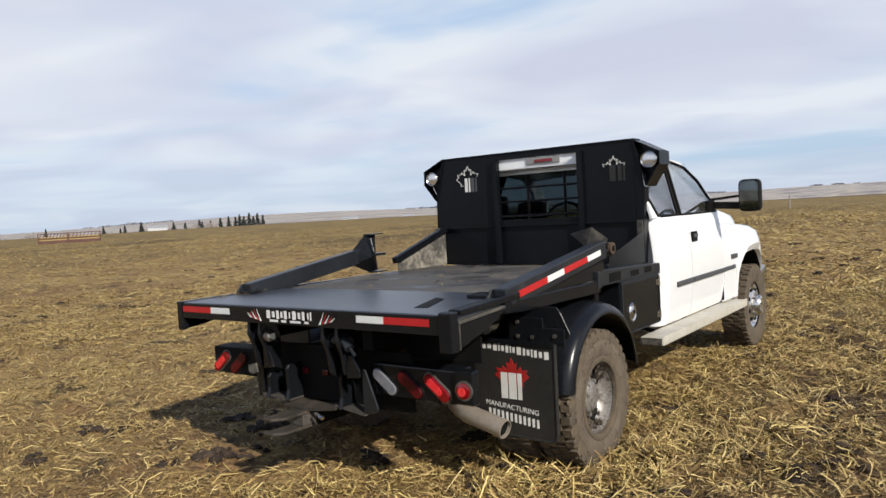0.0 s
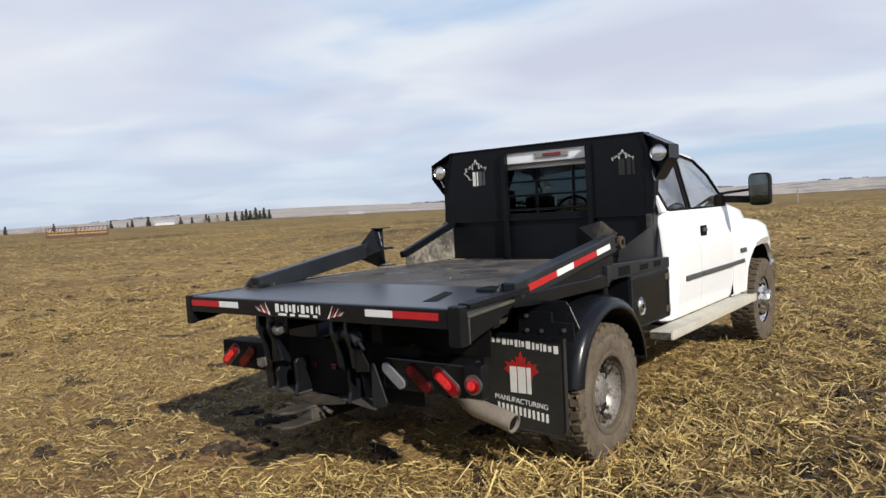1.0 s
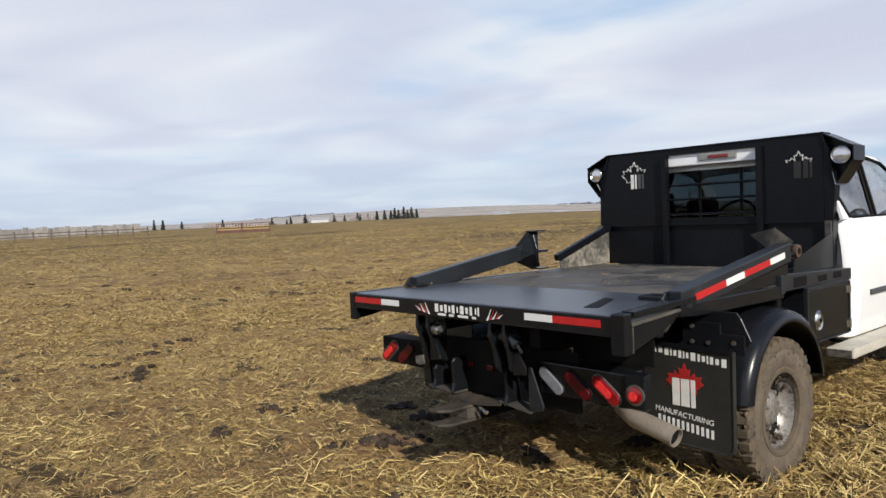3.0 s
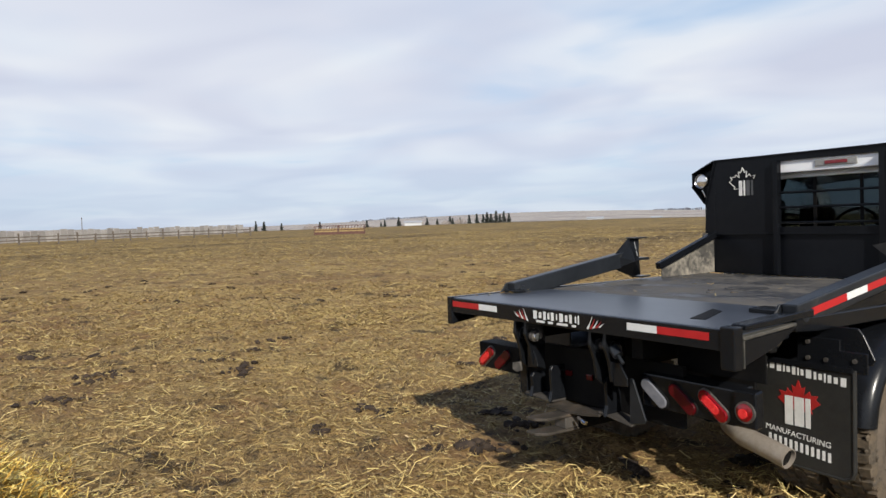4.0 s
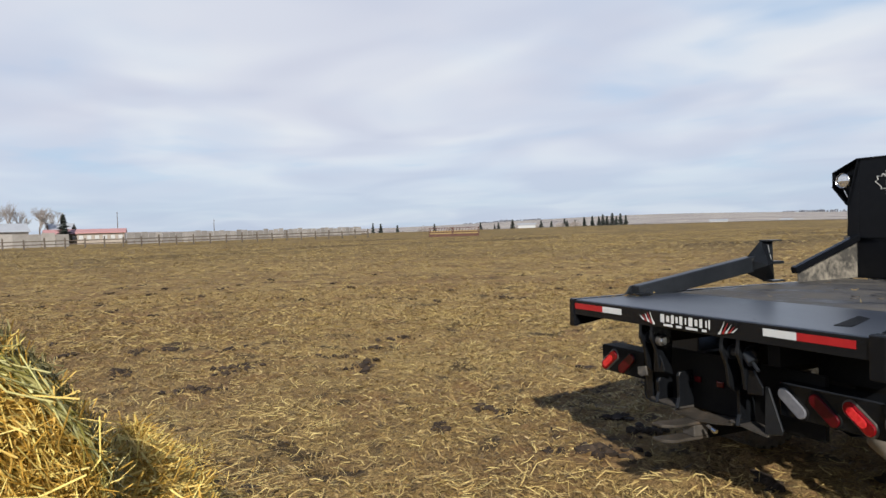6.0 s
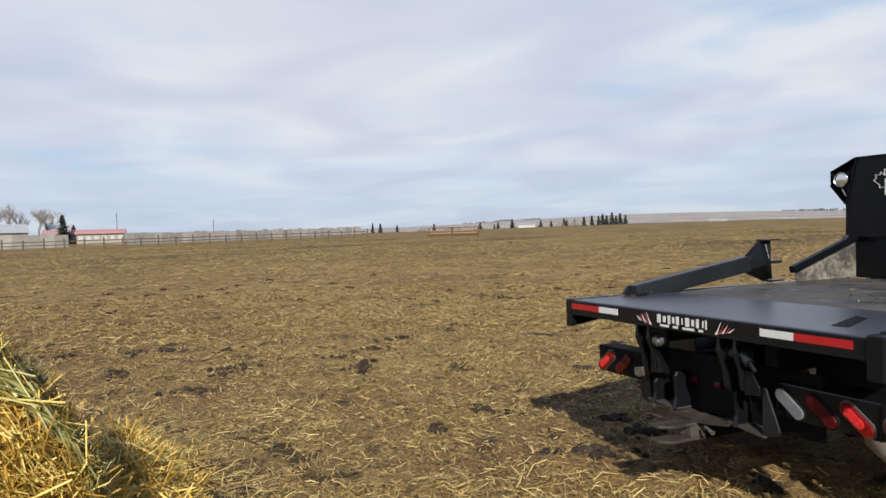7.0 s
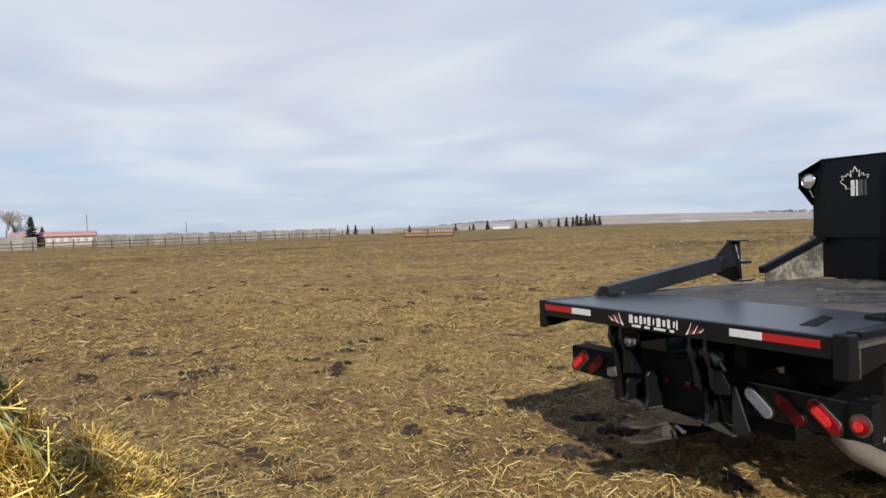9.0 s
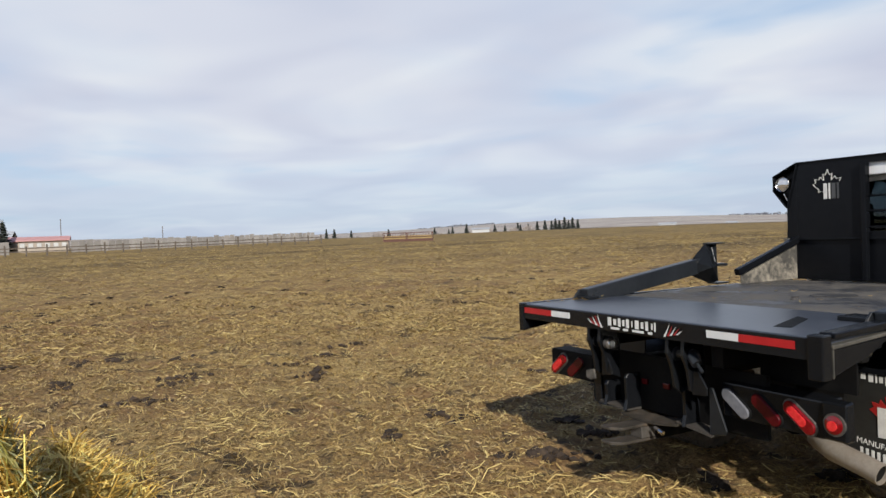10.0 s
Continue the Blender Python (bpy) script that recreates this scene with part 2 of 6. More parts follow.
def blades(points, yaw, pitch, length, width, bend, name, material, joints=3):
    """Many bent straws in one mesh: each a strip of one or two quads."""
    n = len(points)
    d = np.stack([np.cos(yaw) * np.cos(pitch), np.sin(yaw) * np.cos(pitch), np.sin(pitch)], 1)
    s = np.stack([-np.sin(yaw), np.cos(yaw), np.zeros(n)], 1)
    up = np.cross(d, s)
    roll = np.random.uniform(-1.0, 1.0, n)[:, None]
    s = s * np.cos(roll) + up * np.sin(roll)
    side = np.cross(d, up)
    kink = np.random.normal(0, 0.08, n) * length
    V = np.zeros((n, 2 * joints, 3))
    steps = ((-0.5, 0), (0.0, 1), (0.5, 0)) if joints == 3 else ((-0.5, 0), (0.5, 0))
    for k, (u, b) in enumerate(steps):
        c = points + d * (u * length)[:, None] + up * (b * bend)[:, None] + side * (b * kink)[:, None]
        V[:, 2 * k] = c - s * (width / 2)[:, None]
        V[:, 2 * k + 1] = c + s * (width / 2)[:, None]
    base = np.arange(n)[:, None] * 2 * joints
    F = np.concatenate([base + np.array([2 * k, 2 * k + 1, 2 * k + 3, 2 * k + 2]) for k in range(joints - 1)], 0)
    me = bpy.data.meshes.new(name)
    me.vertices.add(n * 2 * joints)
    me.vertices.foreach_set("co", V.reshape(-1))
    me.loops.add(len(F) * 4)
    me.loops.foreach_set("vertex_index", F.reshape(-1).astype(np.int32))
    me.polygons.add(len(F))
    me.polygons.foreach_set("loop_start", np.arange(len(F), dtype=np.int32) * 4)
    me.update(calc_edges=True)
    me.materials.append(material)
    return new(name, me)


STRAW = straw_material("field_straw", (0.070, 0.044, 0.020), (0.31, 0.200, 0.074), (0.71, 0.545, 0.215), 0.74)
GOLD = straw_material("fresh_straw", (0.085, 0.042, 0.008), (0.58, 0.345, 0.055), (0.80, 0.61, 0.20), 0.70)
# weathered outer straw, darkened further for the bale's shaded side
FRAYED = straw_material("shaded_weathered_straw", (0.030, 0.028, 0.012), (0.14, 0.125, 0.042), (0.36, 0.33, 0.16), 0.80)


OLD_STRAW = straw_material("trodden_straw", (0.045, 0.029, 0.013), (0.245, 0.160, 0.056), (0.60, 0.46, 0.185), 0.77)


def scatter_straw(count, near, far_end, spread, seed, joints, short, long, thin, thick, fan=(-25, 150), straw=None):
    rng = np.random.default_rng(seed)
    # thick near the truck, thinner with distance, in a fan over the open field
    r = near + (far_end - near) * rng.random(count) ** spread
    th = np.radians(rng.uniform(*fan, count))
    x, y = 2.9 - r * np.sin(th), -2.5 + r * np.cos(th)
    keep = np.zeros(count, bool)
    z = np.zeros(count)
    far = lie(x, y)
    pick = rng.random(count)
    for k in range(count):
        v = Vector((x[k], y[k], 0))
        clump = 0.40 + 1.2 * noise.noise(v * 0.55) + 1.2 * noise.noise(v * 1.9 + Vector((3, 9, 0))) + 0.6 * noise.noise(v * 5.0)
        east = 0.05 if x[k] > 0.6 and y[k] > -1 else 0.0
        # straw thinned where the truck's shadow falls, to deepen the shade
        bare = 0.45 if -1.7 < x[k] < 0.75 and 0.25 + 0.2 * math.sin(3 * x[k]) < y[k] < 2.6 else 1.0
        keep[k] = pick[k] < max(0.22, clump + east) * bare
        if keep[k]:
            q = math.hypot(x[k], y[k])
            z[k] = far[k] + (relief(x[k], y[k]) * min(1.0, (26 - q) / 8) if q < 26 else 0.0)
    x, y, z, r = x[keep], y[keep], z[keep], r[keep]
    n = len(x)
    grow = 1 + np.clip((r - 9) / 40, 0, 0.9)
    east = np.where((x > 0.7) & (y > -2), 1.0, 0.0)
    length = rng.uniform(short, long, n) * grow * rng.choice([1.0, 2.0], n, p=[0.88, 0.12]) * (1 + 0.25 * east)
    width = rng.uniform(thin, thick, n) * grow * (1 + 0.30 * east)
    pitch = rng.normal(0, 0.24 + 0.08 * east, n)
    yaw = rng.uniform(0, 2 * math.pi, n)
    pts = np.stack([x, y, z + 0.004 + np.abs(np.sin(pitch)) * length * 0.40 + rng.random(n) * 0.010 * (1 + 2 * east)], 1)
    return blades(pts, yaw, pitch, length, width, rng.normal(0, 0.10, n) * length, "loose_straw", straw or STRAW, joints)


tagged(scatter_straw(280000, 1.2, 15.0, 1.15, 5, 3, 0.020, 0.105, 0.0024, 0.0060), "loose dry straw trodden over the field", "straw", kind="stuff")
tagged(scatter_straw(115000, 1.6, 14.0, 1.0, 9, 3, 0.020, 0.105, 0.0024, 0.0060, (-25, 24), OLD_STRAW), "deep loose straw lying beside the truck", "straw", kind="stuff")
tagged(scatter_straw(66000, 1.3, 4.4, 0.9, 15, 3, 0.025, 0.120, 0.0028, 0.0066, (20, 104)), "bright straw lying behind the tail of the truck", "straw", kind="stuff")
tagged(scatter_straw(90000, 0.3, 13.0, 0.9, 44, 2, 0.025, 0.120, 0.003, 0.007, (148, 337)), "loose straw trodden thinly over the open field", "straw", kind="stuff")
tagged(scatter_straw(60000, 12.0, 60.0, 1.2, 12, 2, 0.050, 0.170, 0.006, 0.014, (-25, 30)), "pale straw strewn over the dark field ahead of the truck", "straw", kind="stuff")
tagged(scatter_straw(350000, 11.0, 95.0, 1.45, 6, 2, 0.040, 0.150, 0.0045, 0.0100, straw=OLD_STRAW), "thin scatter of straw across the far field", "straw", kind="stuff")


CHAFF = straw_material("trodden_chaff", (0.030, 0.020, 0.011), (0.200, 0.130, 0.050), (0.46, 0.325, 0.125), 0.85)


def scatter_chaff(count):
    rng = np.random.default_rng(31)
    r = 1.5 + 18.5 * rng.random(count) ** 1.2
    th = np.radians(rng.uniform(-25, 140, count))
    x, y = 2.9 - r * np.sin(th), -2.5 + r * np.cos(th)
    # chaff thinned over the truck's shadow too, so the shade looks darker
    shadow_area = (x > -1.7) & (x < 0.75) & (y > 0.25 + 0.2 * np.sin(3 * x)) & (y < 2.6)
    stay = ~shadow_area | (rng.random(count) < 0.25)
    x, y, r = x[stay], y[stay], r[stay]
    count = len(x)
    z = lie(x, y) + np.array([relief(p, q) * min(1.0, (26 - math.hypot(p, q)) / 8) for p, q in zip(x.tolist(), y.tolist())])
    length = rng.uniform(0.010, 0.050, count) * (1 + r / 20)
    width = rng.uniform(0.003, 0.010, count) * (1 + r / 20)
    pitch = rng.normal(0, 0.35, count)
    pts = np.stack([x, y, z + 0.002 + 0.35 * length * np.abs(np.sin(pitch))], 1)
    return blades(pts, rng.uniform(0, 6.3, count), pitch, length, width, np.zeros(count), "trodden_chaff", CHAFF, 2)


tagged(scatter_chaff(230000), "brown chaff and crumbs of soil trodden into the field", "chaff", kind="stuff")


def scatter_clods(count):
    rng = np.random.default_rng(8)
    ico = bmesh.new()
    bmesh.ops.create_icosphere(ico, subdivisions=1, radius=1)
    base = np.array([v.co[:] for v in ico.verts])
    tri = [[v.index for v in f.verts] for f in ico.faces]
    ico.free()
    verts, faces = [], []
    while count:
        r, th = 2.0 + 24 * rng.random() ** 1.3, math.radians(rng.uniform(-10, 120))
        cx, cy = 2.9 - r * math.sin(th), -2.5 + r * math.cos(th)
        count -= 1
        wide, turn = rng.uniform(0.05, 0.17), rng.uniform(0, 3.1)
        for _ in range(int(rng.integers(10, 34))):
            u, w = rng.normal(0, wide), rng.normal(0, wide * 0.5)
            x, y = cx + u * math.cos(turn) - w * math.sin(turn), cy + u * math.sin(turn) + w * math.cos(turn)
            size = rng.uniform(0.010, 0.046)
            jitter = base * rng.uniform(0.6, 1.4, (len(base), 1)) * np.array([size * rng.uniform(0.8, 1.7), size, size * 0.7])
            o = len(verts)
            zz = float(lie(x, y)) + relief(x, y)
            verts += [(x + a, y + b, zz + c + size * 0.15) for a, b, c in jitter.tolist()]
            faces += [[o + i for i in f] for f in tri]
    me = mesh_of("soil_clods", verts, faces)
    me.materials.append(surface("dark_clod", (0.028, 0.021, 0.017), (0.070, 0.050, 0.035), 12, 0.95, bump=0.5, bump_scale=60, island=0.4, spec=0.2))
    return new("soil_clods", me)


tagged(scatter_clods(250), "dark clods of soil and dung trodden up in the field", "soil clods", kind="stuff")

# ---- building helpers ----
def part(name, bm, material, parent, label="", smooth_angle=None, at=(0, 0, 0)):
    me = bpy.data.meshes.new(name)
    bmesh.ops.recalc_face_normals(bm, faces=bm.faces)
    bm.to_mesh(me)
    bm.free()
    me.materials.append(material)
    if smooth_angle:
        me.shade_smooth()
        me.set_sharp_from_angle(angle=radians(smooth_angle))
    ob = new(name, me)
    ob.parent = parent
    ob.location = at
    if label:
        ob["label"] = label
    return ob


def merge(bm, other):
    me = bpy.data.meshes.new("tmp")
    other.to_mesh(me)
    other.free()
    bm.from_mesh(me)
    bpy.data.meshes.remove(me)
    return bm


def box(a, b, bevel=0.004, bm=None, turn=None):
    one = bmesh.new()
    bmesh.ops.create_cube(one, size=1)
    for v in one.verts:
        v.co = [a[i] + (v.co[i] + 0.5) * (b[i] - a[i]) for i in range(3)]
    if bevel:
        bmesh.ops.bevel(one, geom=one.edges[:], offset=bevel, segments=2, affect="EDGES", profile=0.6)
    if turn is not None:
        bmesh.ops.transform(one, matrix=turn, verts=one.verts)
    return merge(bm if bm is not None else bmesh.new(), one)


def prism(pts, axis, lo, hi, bevel=0.003, bm=None):
    """A polygon drawn in the two other axes, extruded from lo to hi."""
    one = bmesh.new()

    def place(p, w):
        return {"x": (w, p[0], p[1]), "y": (p[0], w, p[1]), "z": (p[0], p[1], w)}[axis]

    a = [one.verts.new(place(p, lo)) for p in pts]
    b = [one.verts.new(place(p, hi)) for p in pts]
    one.faces.new(a)
    one.faces.new(b[::-1])
    for k in range(len(pts)):
        q = (k + 1) % len(pts)
        one.faces.new((a[k], b[k], b[q], a[q]))
    bmesh.ops.recalc_face_normals(one, faces=one.faces)
    if bevel:
        bmesh.ops.bevel(one, geom=one.edges[:], offset=bevel, segments=1, affect="EDGES")
    return merge(bm if bm is not None else bmesh.new(), one)


def beam(p0, p1, w, h, bevel=0.004, bm=None):
    p0, p1 = Vector(p0), Vector(p1)
    d = p1 - p0
    m = d.to_track_quat("Y", "Z").to_matrix().to_4x4()
    return box((-w / 2, 0, -h / 2), (w / 2, d.length, h / 2), bevel, bm, Matrix.Translation(p0) @ m)


def rod(p0, p1, r, seg=14, bm=None, r1=None):
    p0, p1 = Vector(p0), Vector(p1)
    d = p1 - p0
    one = bmesh.new()
    bmesh.ops.create_cone(one, cap_ends=True, segments=seg, radius1=r, radius2=r if r1 is None else r1, depth=d.length)
    m = Matrix.Translation((p0 + p1) / 2) @ d.to_track_quat("Z", "Y").to_matrix().to_4x4()
    bmesh.ops.transform(one, matrix=m, verts=one.verts)
    return merge(bm if bm is not None else bmesh.new(), one)


def lathe(profile, seg=40, bm=None):
    """Turns (radius, x) points about the x axis."""
    one = bmesh.new()
    rows = []
    for r, x in profile:
        rows.append([one.verts.new((x, r * math.cos(2 * math.pi * k / seg), r * math.sin(2 * math.pi * k / seg))) for k in range(seg)])
    for a, b in zip(rows, rows[1:]):
        for k in range(seg):
            q = (k + 1) % seg
            one.faces.new((a[k], a[q], b[q], b[k]))
    return merge(bm if bm is not None else bmesh.new(), one)


def loft(sections, bm=None, thick=0.0, close=False):
    one = bmesh.new()
    rows = [[one.verts.new(p) for p in s] for s in sections]
    for a, b in zip(rows, rows[1:]):
        for k in range(len(a) - 1):
            one.faces.new((a[k], a[k + 1], b[k + 1], b[k]))
    bmesh.ops.recalc_face_normals(one, faces=one.faces)
    if thick:
        bmesh.ops.solidify(one, geom=one.faces[:], thickness=thick)
    return merge(bm if bm is not None else bmesh.new(), one)


def text_mesh(words, size, m):
    cu = bpy.data.curves.new("words", "FONT")
    cu.body, cu.size, cu.extrude, cu.align_x, cu.align_y = words, size, 0.0006, "CENTER", "CENTER"
    ob = bpy.data.objects.new("words", cu)
    me = bpy.data.meshes.new_from_object(ob)
    bpy.data.objects.remove(ob)
    bpy.data.curves.remove(cu)
    bm = bmesh.new()
    bm.from_mesh(me)
    bpy.data.meshes.remove(me)
    bmesh.ops.transform(bm, matrix=m, verts=bm.verts)
    return bm


# ---- truck materials ----
DUST = (0.23, 0.185, 0.13)
MUD = (0.112, 0.084, 0.054)
HEAD_BLACK = surface("headboard_paint", (0.0042, 0.0049, 0.0067), (0.0070, 0.0078, 0.0098), 2, 0.24, spec=0.15, dirt=(0.040, 0.036, 0.031), dirt_amount=0.16, dirt_scale=2.6, bump=0.05, bump_scale=14)
FOOT_BLACK = surface("dusty_headboard_paint", (0.0045, 0.0052, 0.007), (0.0080, 0.0088, 0.011), 2.5, 0.28, spec=0.16, dirt=(0.055, 0.050, 0.043), dirt_amount=0.16, dirt_scale=2.2, bump=0.06, bump_scale=14)
BLACK = surface("black_paint", (0.0055, 0.0062, 0.008), (0.009, 0.010, 0.012), 3, 0.25, metal=0.0, spec=0.32, dirt=(0.040, 0.035, 0.029), dirt_amount=0.22, dirt_scale=2.2, bump=0.04, bump_scale=25)
UNDER = surface("chassis_black", (0.0055, 0.0055, 0.006), (0.011, 0.0105, 0.010), 5, 0.6, spec=0.08, dirt=(0.035, 0.028, 0.021), dirt_amount=0.25, dirt_scale=4, bump=0.15)
DECK = surface("deck_steel", (0.022, 0.025, 0.032), (0.048, 0.050, 0.055), 2.0, 0.34, dirt=(0.105, 0.094, 0.078), dirt_amount=0.74, dirt_scale=2.6, bump=0.08, bump_scale=18)
REAR_DECK = surface("deck_tail_paint", (0.030, 0.036, 0.050), (0.055, 0.063, 0.080), 2.5, 0.32, dirt=(0.13, 0.12, 0.10), dirt_amount=0.26, dirt_scale=2.5, bump=0.05, bump_scale=20)
DUSTY = surface("dusty_black", (0.018, 0.018, 0.019), (0.045, 0.042, 0.038), 4, 0.6, dirt=(0.19, 0.17, 0.14), dirt_amount=0.55, dirt_scale=2.4, bump=0.1)
GUSSET = surface("dust_streaked_plate", (0.045, 0.043, 0.040), (0.090, 0.085, 0.076), 3, 0.65, dirt=(0.30, 0.27, 0.22), dirt_amount=0.66, dirt_scale=3.5, bump=0.1)
ARM = surface("arm_paint", (0.009, 0.011, 0.014), (0.020, 0.023, 0.028), 3, 0.34, spec=0.4, dirt=(0.12, 0.11, 0.09), dirt_amount=0.25, dirt_scale=4, bump=0.05)
SLATE = surface("slate_paint", (0.010, 0.012, 0.016), (0.017, 0.020, 0.025), 3, 0.38, spec=0.35, dirt=(0.060, 0.060, 0.058), dirt_amount=0.18, dirt_scale=5, bump=0.05)
WORN_EDGE = surface("rubbed_paint", (0.035, 0.034, 0.030), (0.105, 0.096, 0.078), 10, 0.5, dirt=(0.19, 0.17, 0.13), dirt_amount=0.4, dirt_scale=12, bump=0.1)
WHITE = surface("white_paint", (0.80, 0.82, 0.84), (0.84, 0.85, 0.86), 2, 0.25, coat=0.5, dirt=(0.56, 0.53, 0.47), dirt_amount=0.10, dirt_scale=2.0)
SILL = surface("dirty_white", (0.42, 0.395, 0.33), (0.54, 0.51, 0.44), 3, 0.5, dirt=(0.29, 0.245, 0.18), dirt_amount=0.42, dirt_scale=9, bump=0.1)
TRIM = surface("grey_trim", (0.045, 0.048, 0.052), (0.075, 0.078, 0.082), 6, 0.55)
RUBBER = surface("muddy_rubber", (0.040, 0.034, 0.027), (0.085, 0.068, 0.048), 14, 0.85, dirt=MUD, dirt_amount=0.76, dirt_scale=9, bump=0.6, bump_scale=45)
WET_MUD = surface("wet_mud", (0.034, 0.025, 0.017), (0.066, 0.049, 0.033), 14, 0.7, bump=0.4, island=0.3)
MUD_SKIN = surface("dried_mud", (0.082, 0.064, 0.046), (0.135, 0.106, 0.077), 7, 0.9, dirt=(0.050, 0.037, 0.026), dirt_amount=0.50, dirt_scale=10, bump=0.25, bump_scale=30)
FLAP = surface("flap_rubber", (0.018, 0.018, 0.018), (0.030, 0.030, 0.028), 4, 0.42, spec=0.3, dirt=(0.050, 0.044, 0.035), dirt_amount=0.36, dirt_scale=6, bump=0.05)
RIM = surface("muddy_chrome", (0.24, 0.22, 0.20), (0.42, 0.40, 0.37), 8, 0.40, metal=0.6, dirt=(0.040, 0.030, 0.021), dirt_amount=0.68, dirt_scale=11, bump=0.12)
RIM_FRONT = surface("spattered_chrome", (0.62, 0.62, 0.61), (0.72, 0.71, 0.70), 5, 0.2, metal=0.95, dirt=(0.20, 0.155, 0.105), dirt_amount=0.45, dirt_scale=7, bump=0.1)
CHROME = surface("dull_chrome", (0.62, 0.62, 0.62), (0.72, 0.72, 0.72), 5, 0.2, metal=1.0)
STEEL = surface("bare_steel", (0.055, 0.050, 0.045), (0.11, 0.10, 0.09), 8, 0.5, metal=0.3, dirt=(0.075, 0.050, 0.034), dirt_amount=0.4, dirt_scale=9, bump=0.1)
WORN = surface("worn_plate", (0.030, 0.027, 0.022), (0.080, 0.068, 0.056), 9, 0.5, metal=0.2, dirt=(0.09, 0.060, 0.036), dirt_amount=0.45, dirt_scale=9, bump=0.15)
PIPE = surface("exhaust_steel", (0.27, 0.23, 0.19), (0.38, 0.34, 0.29), 6, 0.5, metal=0.35, dirt=(0.22, 0.175, 0.13), dirt_amount=0.45, bump=0.1)
RUST = surface("rusty_pin", (0.035, 0.024, 0.016), (0.11, 0.066, 0.040), 14, 0.8, bump=0.3)
REFLECT_RED = surface("red_tape", (0.40, 0.012, 0.014), (0.48, 0.018, 0.020), 14, 0.35)
REFLECT_WHITE = surface("white_tape", (0.66, 0.67, 0.66), (0.76, 0.77, 0.76), 14, 0.35)
LETTER = surface("white_lettering", (0.60, 0.60, 0.58), (0.76, 0.76, 0.74), 20, 0.5, dirt=(0.25, 0.23, 0.2), dirt_amount=0.22, dirt_scale=14)
LEAF = surface("red_lettering", (0.30, 0.012, 0.012), (0.40, 0.02, 0.018), 12, 0.5)
LENS = surface("red_lens", (0.15, 0.001, 0.004), (0.22, 0.002, 0.006), 40, 0.14, coat=0.3)
# brighter red for the sunlit glint painted at the centre of a lens
LENS_CORE = surface("red_lens_glint", (0.62, 0.010, 0.016), (0.86, 0.055, 0.055), 60, 0.2, coat=0.5)
LENS_DARK = surface("dark_red_lens", (0.060, 0.002, 0.004), (0.085, 0.003, 0.006), 30, 0.25, coat=0.1, spec=0.3)
LENS_CLEAR = surface("clear_lens", (0.13, 0.135, 0.155), (0.19, 0.195, 0.22), 25, 0.25, coat=0.3)
LAMP_FACE = surface("lamp_reflector", (0.66, 0.66, 0.66), (0.80, 0.80, 0.80), 20, 0.16, metal=0.85)
CLOTH = surface("seat_cloth", (0.022, 0.022, 0.024), (0.038, 0.038, 0.04), 12, 0.9)
INNER_GREY = surface("grey_plastic", (0.22, 0.22, 0.21), (0.28, 0.28, 0.27), 8, 0.4)
INNER = surface("cab_lining", (0.025, 0.025, 0.026), (0.04, 0.04, 0.04), 5, 0.8)


def glass_material(name, tint, gloss):
    """Thin tinted pane: what lies behind shows through the tint, with a reflection that grows at the grazing angles."""
    m = bpy.data.materials.new(name)
    m.use_nodes = True
    nt = m.node_tree
    nt.nodes.remove(nt.nodes["Principled BSDF"])
    clear, shine, mix = (nt.nodes.new(k) for k in ("ShaderNodeBsdfTransparent", "ShaderNodeBsdfGlossy", "ShaderNodeMixShader"))
    clear.inputs["Color"].default_value = (*(c ** 0.5 for c in tint), 1)
    shine.inputs["Roughness"].default_value = 0.03
    fresnel = node(nt, "ShaderNodeFresnel", IOR=gloss)
    nt.links.new(fresnel.outputs[0], mix.inputs[0])
    nt.links.new(clear.outputs[0], mix.inputs[1])
    nt.links.new(shine.outputs[0], mix.inputs[2])
    nt.links.new(mix.outputs[0], nt.nodes["Material Output"].inputs[0])
    return m


MIRROR = surface("mirror_silver", (0.24, 0.27, 0.26), (0.28, 0.31, 0.30), 3, 0.02, metal=1.0)
GLASS = glass_material("window_glass", (0.52, 0.68, 0.72), 1.14)
TINT = glass_material("tinted_glass", (0.040, 0.043, 0.062), 1.10)
REAR_TINT = glass_material("dark_rear_glass", (0.050, 0.060, 0.064), 1.10)

# ---- the truck ----
truck = tagged(new("pickup_truck"), "white extended-cab pickup truck with a black steel bale deck", "pickup truck")


def bars(spans, height, y, z, slope=0.0, depth=0.002):
    bm = bmesh.new()
    for a, b in spans:
        zz = z + slope * (a + b) / 2
        box((a, y - depth, zz - height / 2), (b, y, zz + height / 2), 0, bm)
    return bm


def bar_row(parent, spans, heights, y, z, slope=0.0):
    for k, (a, b) in enumerate(spans):
        trim = 0.14 * (b - a)
        a, b = a + trim, b - trim
        part("bar", bars([(a, b)], heights[k % len(heights)], y, z, slope), LETTER, parent)


def leaf_points(cx, cz, s):
    half = [(0.0, 1.0), (0.14, 0.66), (0.30, 0.74), (0.24, 0.34), (0.50, 0.58), (0.56, 0.40), (0.88, 0.44), (0.78, 0.24), (0.98, 0.10), (0.58, -0.22), (0.62, -0.38), (0.12, -0.32)]
    pts = half + [(-x, z) for x, z in reversed(half[1:])]
    return [(cx + s * x, cz + s * z) for x, z in pts]


